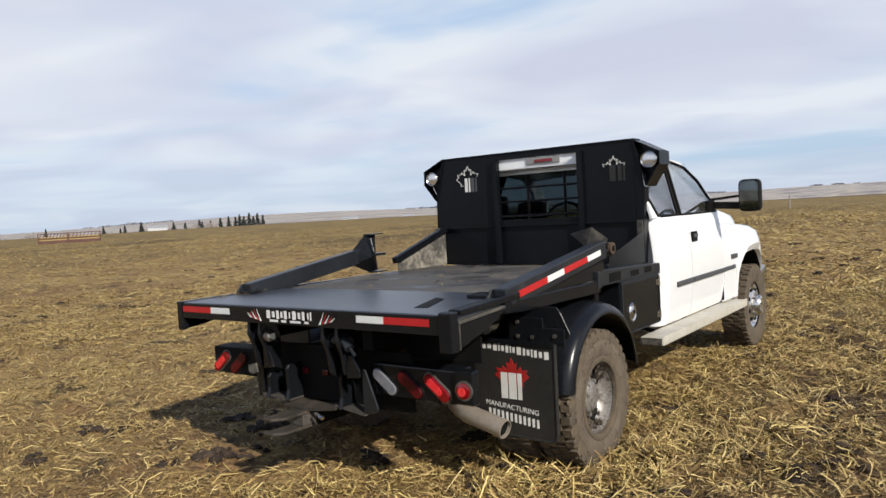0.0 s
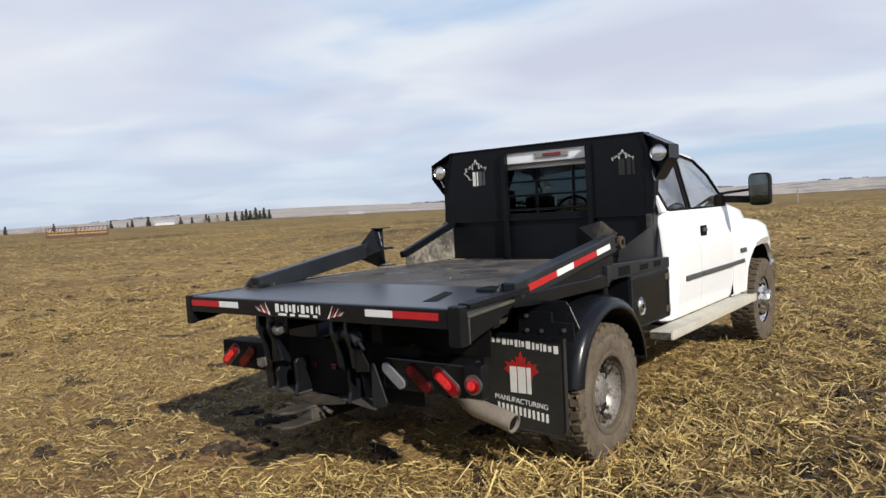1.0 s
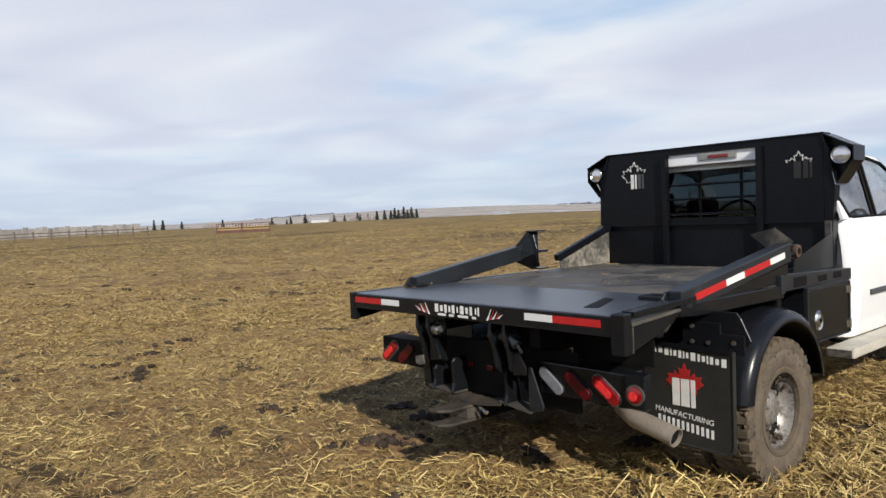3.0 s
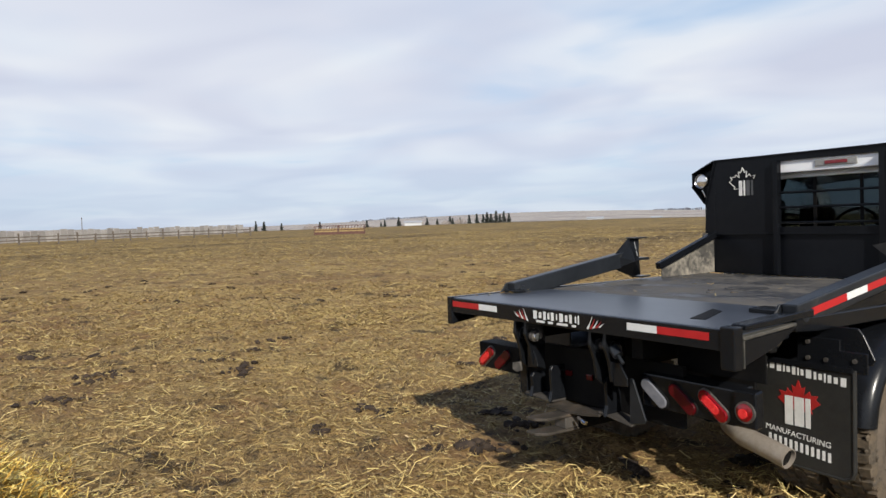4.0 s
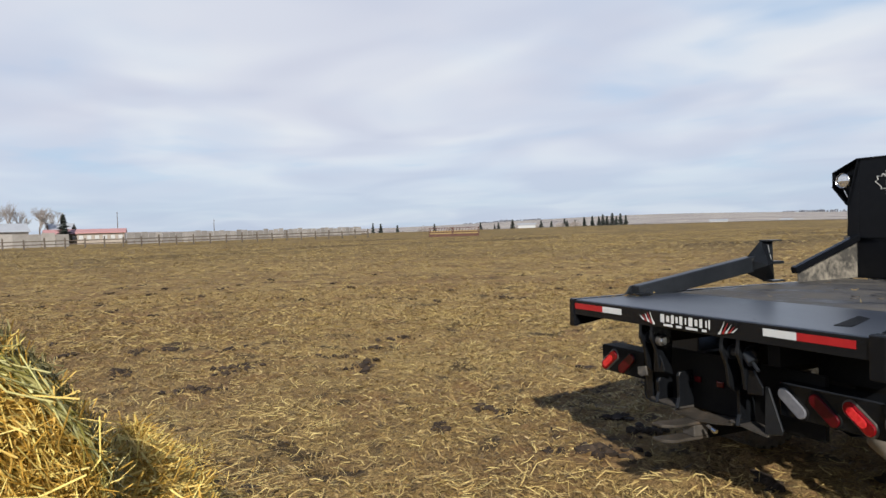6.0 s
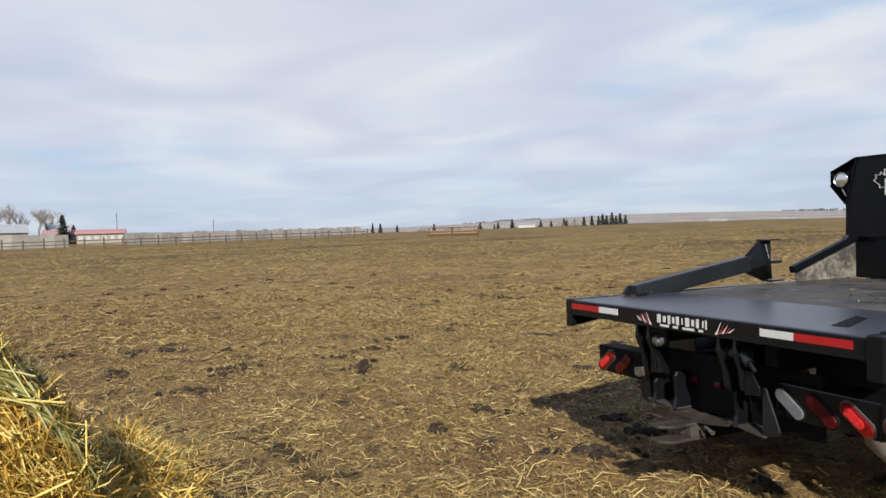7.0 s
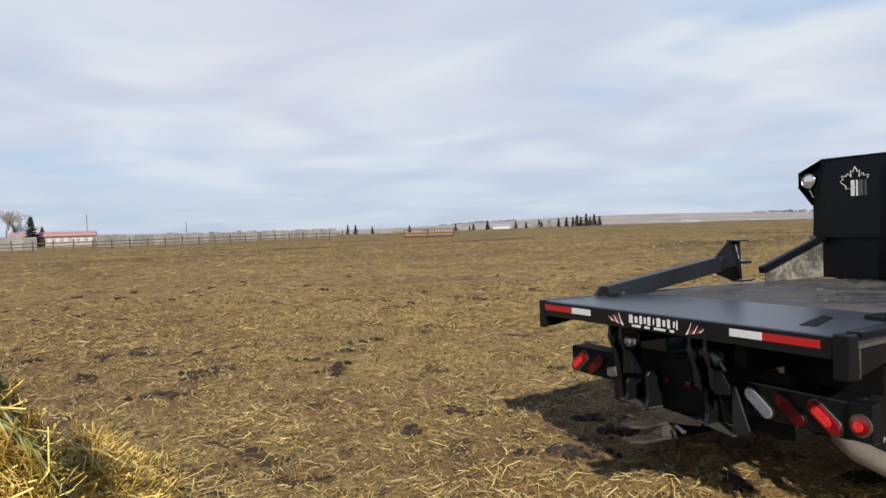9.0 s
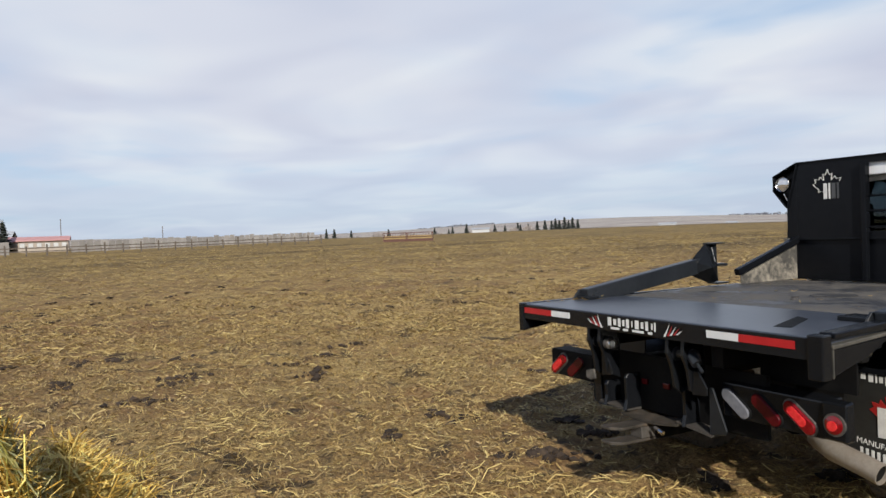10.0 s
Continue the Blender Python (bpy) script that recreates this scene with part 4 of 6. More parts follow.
# rear guards, flaps
for s in (-1, 1):
    rows = []
    for k in range(25):
        a = radians(174 - 168 * k / 24)
        cy, cz, r = 1.325, 0.450, 0.486
        row = []
        for dx, dr in ((0.60, -0.01), (0.70, 0.0), (0.98, 0.0), (1.07, -0.006), (1.115, -0.022), (1.135, -0.05), (1.136, -0.075)):
            row.append((s * dx, cy + (r + dr) * math.cos(a), cz + (r + dr) * math.sin(a)))
        rows.append(row)
    part("wheel_guard", loft(rows, thick=0.008), BLACK, truck, "rounded black plastic wheel guard", 40)
    flap = part("mud_flap", prism([(s * 0.645, 0.800), (s * 1.160, 0.800), (s * 1.158, 0.340), (s * 1.145, 0.305), (s * 1.110, 0.288), (s * 0.690, 0.300), (s * 0.650, 0.335)], "y", 0.680, 0.694, 0.004), FLAP, truck, "black rubber mud flap with white lettering")
    bm = bmesh.new()
    edge = [(s * 1.150, 0.79), (s * 1.148, 0.340), (s * 1.136, 0.312), (s * 1.108, 0.298), (s * 0.695, 0.310)]
    for p, q in zip(edge, edge[1:]):
        rod((p[0], 0.680, p[1]), (q[0], 0.680, q[1]), 0.006, 8, bm)
    part("flap_rib", bm, FLAP, flap)
    part("flap_bracket", prism([(s * 0.88, 0.985), (s * 1.157, 0.985), (s * 1.180, 0.955), (s * 1.228, 0.852), (s * 1.215, 0.825), (s * 0.88, 0.815)], "y", 0.712, 0.722, 0.003), BLACK, truck)
    part("flap_bracket", prism([(s * 0.88, 0.930), (s * 1.085, 0.930), (s * 1.085, 0.880), (s * 1.205, 0.880), (s * 1.205, 0.785), (s * 0.88, 0.785)], "y", 0.696, 0.706, 0.004), BLACK, truck, "stepped flap plate with bolts")
    part("flap_strip", box((min(s * 0.66, s * 1.15), 0.672, 0.785), (max(s * 0.66, s * 1.15), 0.682, 0.812), 0.002), BLACK, truck)
    for x, z in ((0.935, 0.905), (0.935, 0.830), (1.150, 0.840), (1.02, 0.830)):
        part("bolt", rod((s * x, 0.688, z), (s * x, 0.697, z), 0.011, 8), STEEL, truck)
    if s > 0:
        spans, x = [], 0.712
        for wd in (0.030, 0.030, 0.030, 0.010, 0.022, 0.022, 0.010, 0.018, 0.034, 0.016, 0.022, 0.010, 0.022, 0.024, 0.034):
            spans.append((x, x + wd))
            x += wd + 0.0055
        bar_row(flap, spans, (0.036, 0.028, 0.040), 0.680, 0.838, -0.088)
        part("flap_leaf", prism(leaf_points(0.895, 0.610, 0.108), "y", 0.677, 0.680, 0), LEAF, flap, "red leaf shape")
        part("flap_emblem", bars([(0.828, 0.868), (0.876, 0.922), (0.930, 0.954)], 0.138, 0.6768, 0.568), LETTER, flap, "three plain white blocks")
        part("flap_word", text_mesh("MANUFACTURING", 0.0385, pose(0.886, 0.6785, 0.453, 90, 5.2, 0)), LETTER, flap)
        spans = [(0.738 + 0.0265 * k, 0.738 + 0.0265 * k + 0.019) for k in range(12)]
        bar_row(flap, spans, (0.044,), 0.680, 0.497, -0.11)

# tool box and deck step beside the cab
for s in (-1, 1):
    lo, hi = sorted((s * 0.60, s * 1.005))
    tool = part("tool_box", box((lo, 1.82, 0.640), (hi, 2.475, 0.985), 0.006), BLACK, truck, "black steel under-deck tool box")
    a, b = sorted((s * 1.005, s * 1.014))
    door = part("tool_box_door", box((a, 1.845, 0.655), (b, 2.45, 0.965), 0.003), BLACK, tool)
    a, b = sorted((s * 1.005, s * 1.020))
    for y0, y1, z0, z1 in ((1.826, 1.842, 0.645, 0.975), (2.453, 2.470, 0.645, 0.975), (1.842, 2.453, 0.968, 0.980), (1.842, 2.453, 0.643, 0.653)):
        part("door_lip", box((a, y0, z0), (b, y1, z1), 0.002), ARM, tool)
    part("latch_key", box((min(s * 1.024, s * 1.032), 1.977, 0.765), (max(s * 1.024, s * 1.032), 1.993, 0.790), 0.002), UNDER, door)
    part("latch", lathe([(0.0, 0.012), (0.020, 0.012), (0.034, 0.005), (0.044, 0.010), (0.050, 0.0)], 24), CHROME, door, "round chrome paddle latch", 50, (s * 1.014, 1.985, 0.775)).scale = (s, 1, 1.25)
    for z in (0.70, 0.925):
        bm = rod((s * 1.020, 2.452, z - 0.028), (s * 1.020, 2.452, z + 0.028), 0.009, 10)
        box((min(s * 1.014, s * 1.019), 2.405, z - 0.022), (max(s * 1.014, s * 1.019), 2.452, z + 0.022), 0.001, bm)
        part("hinge", bm, CHROME, tool, "bright steel hinge")
    ledge = prism([(1.515, 1.092), (2.505, 1.054), (2.505, 0.988), (1.515, 0.992)], "x", lo + (0.20 if s > 0 else 0), hi + (0.008 if s > 0 else -0.20), 0.004)
    if s > 0:
        part("deck_ledge", ledge, ARM, truck)
    # uncut slots: black plates on the ledge face show their inner shade
    for y0, y1, z0, z1 in ((1.66, 1.83, 1.004, 1.062), (1.99, 2.12, 1.010, 1.047), (2.22, 2.34, 1.010, 1.050)) if s > 0 else ():
        part("slot", box((1.0125, y0, z0), (1.0155, y1, z1), 0.001), UNDER, truck)
    part("box_ledge", box((min(s * 0.99, s * 1.022), 1.80, 0.982), (max(s * 0.99, s * 1.022), 2.48, 0.990), 0.002), ARM, truck)

# ---- headboard ----
HX = -0.055


def hb(x):
    return HX + x


def sheet_with_window():
    bm = bmesh.new()
    outer = [(hb(-0.87), 1.36), (hb(0.87), 1.36), (hb(0.87), 1.950), (hb(-0.87), 1.950)]
    hole = [(-0.36, 1.405), (0.352, 1.405), (0.352, 1.900), (-0.36, 1.900)]
    rings = [[bm.verts.new((x, y, z)) for x, z in pts] for y in (2.600, 2.612) for pts in (outer, hole)]
    for k in range(4):
        q = (k + 1) % 4
        bm.faces.new((rings[0][k], rings[0][q], rings[1][q], rings[1][k]))
        bm.faces.new((rings[2][k], rings[3][k], rings[3][q], rings[2][q]))
        bm.faces.new((rings[0][k], rings[2][k], rings[2][q], rings[0][q]))
        bm.faces.new((rings[1][k], rings[1][q], rings[3][q], rings[3][k]))
    return bm


head = part("headboard", sheet_with_window(), HEAD_BLACK, truck, "tall black steel headboard with a barred window")
part("headboard_foot", box((hb(-0.97), 2.615, 1.036), (hb(0.92), 2.628, 1.358), 0.002), FOOT_BLACK, truck, "dusty lower headboard panel")
for s in (-1, 1):
    pts = [(hb(s * 0.872), 1.950), (hb(s * 0.872), 1.36), (hb(s * 0.975) - (0.050 if s > 0 else 0), 1.36), (hb(s * 0.960) - (0.022 if s > 0 else 0), 1.60)]
    part("headboard_side", prism(pts, "y", 2.600, 2.612, 0.001), HEAD_BLACK, truck)
    wide = 1.058 if s > 0 else 1.084
    out = [(hb(s * 0.872), 1.948), (hb(s * wide), 1.852), (hb(s * wide), 1.752), (hb(s * 0.962), 1.605)]
    bm = bmesh.new()
    for p, q in zip(out, out[1:] + out[:1]):
        loft([[(p[0], 2.585, p[1]), (p[0], 2.78, p[1])], [(q[0], 2.585, q[1]), (q[0], 2.78, q[1])]], bm, thick=0.008)
    prism(out, "y", 2.66, 2.668, 0.001, bm)
    wing = part("lamp_wing", bm, HEAD_BLACK, truck, "angular black lamp housing")
    lx = hb(s * (0.990 if s > 0 else 0.985))
    part("lamp_shell", lathe([(0.0, 0.07), (0.036, 0.06), (0.055, 0.01), (0.062, -0.012), (0.058, -0.016)], 28), UNDER, wing, "", 50, (lx, 2.585, 1.792)).rotation_euler = (0, 0, radians(90))
    part("lamp_rim", lathe([(0.052, -0.014), (0.057, -0.021), (0.062, -0.014), (0.061, 0.0)], 28), CHROME, wing, "chrome lamp rim", 50, (lx, 2.585, 1.792)).rotation_euler = (0, 0, radians(90))
    part("lamp_lens", lathe([(0.0, -0.020), (0.028, -0.018), (0.053, -0.010), (0.052, 0.0)], 28), LAMP_FACE, wing, "round work lamp lens", 60, (lx, 2.585, 1.792)).rotation_euler = (0, 0, radians(90))
    if s < 0:
        part("lamp_bracket", beam((lx, 2.60, 1.72), (hb(s * 0.955), 2.60, 1.66), 0.03, 0.008, 0.002), CHROME, wing)
    # side return, side gusset with its rail
    part("headboard_return", loft([[(hb(s * 0.972) - (0.046 if s > 0 else 0) + 0.06 * (z - 1.36) * (s > 0), y, z) for y in (2.605, 2.690)] for z in (1.04, 1.36, 1.60)], thick=0.008), HEAD_BLACK, truck)
    gx = s * 0.955
    if s > 0:
        one = bmesh.new()
        one.faces.new([one.verts.new(p) for p in ((0.985, 1.72, 1.085), (0.868, 2.598, 1.050), (0.868, 2.598, 1.280), (0.985, 1.74, 1.160))])
        bmesh.ops.solidify(one, geom=one.faces[:], thickness=0.010)
        part("side_gusset", one, SLATE, truck, "dark grey side gusset plate")
    else:
        part("side_gusset", prism([(1.95, 1.040), (2.600, 1.040), (2.600, 1.345), (1.95, 1.125)], "x", gx, gx + 0.010, 0.001), GUSSET, truck, "dust-grey side gusset plate")
        part("gusset_rail", beam((gx - s * 0.012, 1.90, 1.128), (gx - s * 0.012, 2.62, 1.356), 0.050, 0.050, 0.008), HEAD_BLACK, truck)
    px = hb(s * 0.965) - (0.065 if s > 0 else 0)
    part("headboard_post", box((px - 0.02, 2.575, 1.04), (px + 0.02, 2.60, 1.36), 0.003), DUSTY, truck)
for x in (-0.378, 0.385):
    part("headboard_rib", box((x - 0.018, 2.560, 1.045), (x + 0.018, 2.600, 1.905), 0.004), HEAD_BLACK, truck)
for z in (1.66, 1.55, 1.435):
    part("window_bar", rod((-0.362, 2.606, z), (0.354, 2.606, z), 0.009, 10), HEAD_BLACK, head)
part("headboard_cap", box((hb(-0.875), 2.590, 1.943), (hb(0.875), 2.72, 1.956), 0.003), HEAD_BLACK, truck)
part("headboard_fold", box((hb(-0.972), 2.590, 1.345), (hb(0.925), 2.613, 1.362), 0.003), HEAD_BLACK, truck)
for cx in (-0.672, 0.655):
    outline = leaf_points(cx, 1.755 if cx < 0 else 1.742, 0.122 if cx < 0 else 0.100)
    bm = bmesh.new()
    for k in range(len(outline)):
        p, q = outline[k], outline[(k + 1) % len(outline)]
        # strokes that reflect dark are left out of the white outline
        if cx > 0 and min(p[1], q[1]) < 1.765:
            continue
        if cx < 0 and p[0] > cx + 0.03 and p[1] < 1.80:
            continue
        beam((p[0], 2.599, p[1]), (q[0], 2.599, q[1]), 0.009, 0.003, 0, bm)
    part("leaf_outline", bm, LETTER, head, "white leaf outline")
    if cx < 0:
        part("emblem_block", bars([(cx - 0.035, cx - 0.006), (cx + 0.006, cx + 0.020)], 0.118, 2.5998, 1.715), LETTER, head)
    # blocks of the same lettering in darker colours for their dark reflection
    part("emblem_block", bars([(cx + 0.03, cx + 0.06), (cx + 0.072, cx + 0.088)] + ([(cx - 0.035, cx + 0.012)] if cx > 0 else []), 0.118, 2.5998, 1.715), TRIM if cx < 0 else FLAP, head)

# ---- bale arms ----
for s in (-1, 1):
    ax = 0.990 if s > 0 else -0.955
    arm = part("bale_arm", beam((ax, 0.46, 1.050), (ax, 1.60 if s > 0 else 1.53, 1.214 if s > 0 else 1.204), 0.075, 0.108, 0.008), ARM, truck, "black square-tube bale arm")
    part("arm_pivot", rod((ax - s * 0.06, 0.52, 1.052), (ax + s * 0.041, 0.52, 1.052), 0.030, 18), ARM, arm)
    part("arm_foot", prism([(0.40, 1.042), (0.62, 1.042), (0.56, 1.10), (0.45, 1.10)], "x", ax - 0.052, ax - 0.040, 0.002), ARM, arm)
    if s > 0:
        f = (1.204 - 1.050) / (1.53 - 0.46)
        part("arm_web", prism([(0.62, 1.000), (1.48, 1.050), (1.585, 1.092), (1.585, 1.150), (0.62, 1.022)], "x", ax - 0.030, ax + 0.026, 0.004), BLACK, arm, "black web plate under the arm")
        y = 0.572
        for length, m in ((0.295, REFLECT_RED), (0.188, REFLECT_WHITE), (0.288, REFLECT_RED), (0.178, REFLECT_WHITE)):
            c = 1.050 + f * (y - 0.46) - 0.002
            one = beam((ax + 0.0385, y, c), (ax + 0.0385, y + length, c + f * length), 0.003, 0.034, 0)
            part("reflective_tape", one, m, arm)
            y += length
        part("arm_pin", rod((ax - 0.020, 1.712, 1.212), (ax + 0.034, 1.712, 1.212), 0.038, 18), RUST, arm, "rusty pin")
        part("pin_bore", rod((ax + 0.032, 1.712, 1.212), (ax + 0.038, 1.712, 1.212), 0.018, 14), UNDER, arm)
        part("pin_lug", prism([(1.60, 1.175), (1.70, 1.168), (1.745, 1.195), (1.745, 1.232), (1.70, 1.252), (1.60, 1.255)], "x", ax - 0.016, ax + 0.016, 0.003), BLACK, arm)
    # fishtail clamp head, folded to a ridge on the inner side
    def at(y, z, inward):
        return (ax - s * inward, y, z)
    head_bm = bmesh.new()
    A, B, C, D, R = at(1.43, 1.235, 0.0), at(1.585, 1.358, 0.0), at(1.668, 1.352, 0.03), at(1.590, 1.200, 0.10), at(1.525, 1.190, 0.12)
    E, F, G = at(1.680, 1.080, 0.03), at(1.615, 1.066, 0.0), at(1.43, 1.135, 0.0)
    for face in ((A, B, R), (B, C, D, R), (A, R, G), (R, D, E, F), (R, F, G)) if s < 0 else ((A, R, G), (R, F, G), (R, D, E, F)):
        one = bmesh.new()
        one.faces.new([one.verts.new(p) for p in face])
        bmesh.ops.solidify(one, geom=one.faces[:], thickness=0.010)
        merge(head_bm, one)
    clamp = part("clamp_head", head_bm, ARM, arm, "fishtail-shaped black clamp head")
    lo, hi = sorted((ax - s * 0.07, ax + s * 0.02))
    if s < 0:
        part("clamp_flange", box((lo, 1.585, 1.352), (hi, 1.718, 1.362), 0.002), ARM, clamp)
    else:
        for face in (((0.79, 1.60, 1.315), (0.94, 1.60, 1.352), (0.91, 1.57, 1.232)), ((0.94, 1.60, 1.352), (1.0, 1.70, 1.270), (0.98, 1.66, 1.225), (0.91, 1.57, 1.232))):
            one = bmesh.new()
            one.faces.new([one.verts.new(p) for p in face])
            bmesh.ops.solidify(one, geom=one.faces[:], thickness=0.010)
            part("clamp_facet", one, DUSTY, clamp, "grey worn clamp plate")
    part("clamp_flange", box((lo, 1.620, 1.062), (hi, 1.745, 1.073), 0.002), ARM, clamp)
    part("clamp_prong", box((lo, 1.560, 1.190), (hi, 1.735, 1.210), 0.003), ARM, clamp)
    if s < 0:
        part("clamp_fin", prism([(1.60, 1.352), (1.660, 1.352), (1.600, 1.19), (1.665, 1.073), (1.62, 1.073), (1.57, 1.19)], "x", ax - 0.006, ax + 0.006, 0.001), ARM, clamp)
    # thin pale strips paint in the highlight along the clamp's slots
    for z0, z1 in ((1.228, 1.262), (1.275, 1.328)) if s < 0 else ():
        p, q = [at(1.560 + 0.26 * (z - 1.22), z, 0.112 - 0.50 * (z - 1.22)) for z in (z0, z1)]
        part("slot_highlight", beam(p, q, 0.005, 0.004, 0), INNER_GREY, clamp, "pale strip painting the highlight of a slot")

# ---- cab ----
SIDE = ((0.560, 0.925), (0.600, 0.945), (0.70, 0.962), (0.84, 0.974), (0.96, 0.976), (1.08, 0.970), (1.20, 0.958), (1.30, 0.942), (1.352, 0.930), (1.372, 0.918))


def side_panel(s, y0, y1, thick=0.012, bend=0.0):
    n = 6
    rows = []
    for k in range(n + 1):
        u = k / n
        y = y0 + (y1 - y0) * u
        rows.append([(s * x, y, z) for z, x in SIDE])
    return loft(rows, thick=thick)


def window_x(z):
    return 0.915 + (z - 1.372) * (0.795 - 0.915) / (1.745 - 1.372)


def pane(s, pts, out=0.0, thick=0.004):
    bm = bmesh.new()
    vs = [bm.verts.new((s * (window_x(z) + out), y, z)) for y, z in pts]
    bm.faces.new(vs)
    bmesh.ops.solidify(bm, geom=bm.faces[:], thickness=thick)
    return bm


def strip(s, y0z0, y1z1, w, d, out=0.0, bm=None):
    (y0, z0), (y1, z1) = y0z0, y1z1
    return beam((s * (window_x(z0) + out), y0, z0), (s * (window_x(z1) + out), y1, z1), d, w, 0.006, bm)


for s in (-1, 1):
    part("cab_corner", loft([[(s * (x - inset), y, z) for z, x in SIDE] for y, inset in ((2.690, 0.078), (2.697, 0.052), (2.716, 0.027), (2.748, 0.008), (2.798, 0.0))], thick=0.012), WHITE, truck, "", 50)
    rear = part("rear_door", side_panel(s, 2.804, 3.292), WHITE, truck, "white rear-hinged half door", 50)
    front = part("front_door", side_panel(s, 3.300, 4.130), WHITE, truck, "white front door", 50)
    part("door_jamb", box((min(s * 0.86, s * 0.905), 2.74, 0.57), (max(s * 0.86, s * 0.905), 4.14, 1.36), 0.004), UNDER, truck)
    a, b = sorted((s * 0.958, s * 0.974))
    cup = part("door_handle", box((a, 3.335, 1.148), (b, 3.455, 1.232), 0.007), UNDER, front, "dark grey door handle")
    c, d = sorted((s * 0.970, s * 0.984))
    part("pull", box((c, 3.352, 1.182), (d, 3.440, 1.212), 0.005), TRIM, cup)
    a, b = sorted((s * 0.974, s * 0.990))
    part("side_moulding", box((a, 2.93, 0.832), (b, 3.288, 0.872), 0.007), TRIM, rear, "grey rubber side moulding")
    part("side_moulding", box((a, 3.304, 0.832), (b, 4.128, 0.872), 0.007), TRIM, front)
    # windows
    part("front_window", pane(s, [(3.245, 1.370), (4.085, 1.376), (4.095, 1.450), (3.925, 1.640), (3.700, 1.757), (3.430, 1.796), (3.315, 1.800)]), GLASS, front, "clear side window").visible_shadow = False
    part("quarter_window", pane(s, [(2.765, 1.368), (3.175, 1.366), (3.265, 1.796), (2.665, 1.790), (2.665, 1.56)]), TINT, rear, "tinted quarter window").visible_shadow = False
    bm = strip(s, (3.212, 1.366), (3.296, 1.800), 0.040, 0.016, 0.004)
    strip(s, (2.760, 1.372), (2.660, 1.560), 0.022, 0.014, 0.003, bm)
    strip(s, (2.79, 1.374), (3.21, 1.374), 0.018, 0.014, 0.004, bm)
    strip(s, (3.24, 1.372), (4.10, 1.374), 0.018, 0.014, 0.004, bm)
    edge = [(4.100, 1.376), (4.105, 1.452), (3.933, 1.646), (3.705, 1.765), (3.435, 1.804), (2.79, 1.802)]
    for p, q in zip(edge, edge[1:]):
        strip(s, p, q, 0.016, 0.014, 0.006, bm)
    part("window_seal", bm, UNDER, truck)
    part("b_pillar", strip(s, (3.214, 1.36), (3.298, 1.796), 0.060, 0.030, -0.024), UNDER, truck)
    rows = []
    for (ya, za), (yb, zb) in (((2.70, 1.806), (2.70, 1.836)), ((3.438, 1.808), (3.460, 1.842)), ((3.710, 1.769), (3.790, 1.803)), ((3.940, 1.650), (4.025, 1.682)), ((4.112, 1.456), (4.235, 1.522)), ((4.108, 1.378), (4.262, 1.40)), ((4.10, 1.34), (4.285, 1.34))):
        rows.append([(s * (window_x(za) + 0.004), ya, za), (s * (window_x(zb) - 0.006), (ya + yb) / 2, (za + zb) / 2 + 0.004), (s * (window_x(zb) - 0.035), yb, zb)])
    part("a_pillar", loft(rows, thick=0.022), WHITE, truck, "", 60)
    part("sail_panel", pane(s, [(4.03, 1.37), (4.15, 1.37), (4.085, 1.455)], 0.010, 0.012), TRIM, truck)
    bm = bmesh.new()
    loft([[(s * 0.918, y, 1.365), (s * 0.856, y - 0.10 * k, 1.56), (s * 0.785, y - 0.10 * k, 1.780)] for k, y in ((0, 2.650), (1, 2.760))], bm, thick=0.02)
    part("c_pillar", bm, WHITE, truck)
    # mirror on its arms
    pts = []
    for cx, cz, a0 in ((1.302, 1.592, 0), (1.212, 1.592, 90), (1.212, 1.402, 180), (1.302, 1.402, 270)):
        pts += [(s * (cx + 0.040 * math.cos(radians(a0 + 22.5 * k))), cz + 0.040 * math.sin(radians(a0 + 22.5 * k))) for k in range(5)]
    mirror = part("door_mirror", prism(pts, "y", 3.925, 4.02, 0.012), UNDER, truck, "tall black towing mirror", 40)
    mx, mz = s * 1.257, 1.497
    inner = [(mx + (x - mx) * 0.86, mz + (z - mz) * 0.90) for x, z in pts]
    pane_bm = bmesh.new()
    pane_bm.faces.new([pane_bm.verts.new((x, 3.919 + (x - mx) * 0.05 * s, z)) for x, z in inner])
    bmesh.ops.solidify(pane_bm, geom=pane_bm.faces[:], thickness=0.003)
    part("mirror_glass", pane_bm, MIRROR, mirror, "dark mirror glass")
    bm = beam((s * 0.91, 3.99, 1.430), (s * 1.20, 3.985, 1.412), 0.05, 0.060, 0.010)
    beam((s * 0.91, 4.00, 1.475), (s * 1.20, 3.99, 1.500), 0.03, 0.022, 0.006, bm)
    box((min(s * 0.90, s * 0.945), 3.88, 1.38), (max(s * 0.90, s * 0.945), 4.03, 1.47), 0.012, bm)
    part("mirror_arm", bm, UNDER, mirror)
    # running board
    a, b = sorted((s * 0.915, s * 1.085))
    board = part("running_board", box((a, 2.33, 0.492), (b, 4.42, 0.552), 0.012), SILL, truck, "dirty white running board")
    part("board_end", prism([(s * 0.93, 0.500), (s * 1.072, 0.500), (s * 1.072, 0.544), (s * 0.93, 0.544)], "y", 2.326, 2.331, 0), DUSTY, board, "dark ribbed end plate")
    a, b = sorted((s * 1.066, s * 1.084))
    part("board_rim", box((a, 2.335, 0.548), (b, 4.415, 0.558), 0.003), SILL, board, "raised outer rim")
    for y in (2.75, 3.4, 4.05):
        part("bracket", beam((s * 0.6, y, 0.56), (s * 0.95, y, 0.505), 0.04, 0.02, 0.003), UNDER, board)

# roof, back wall and screens
rows = []
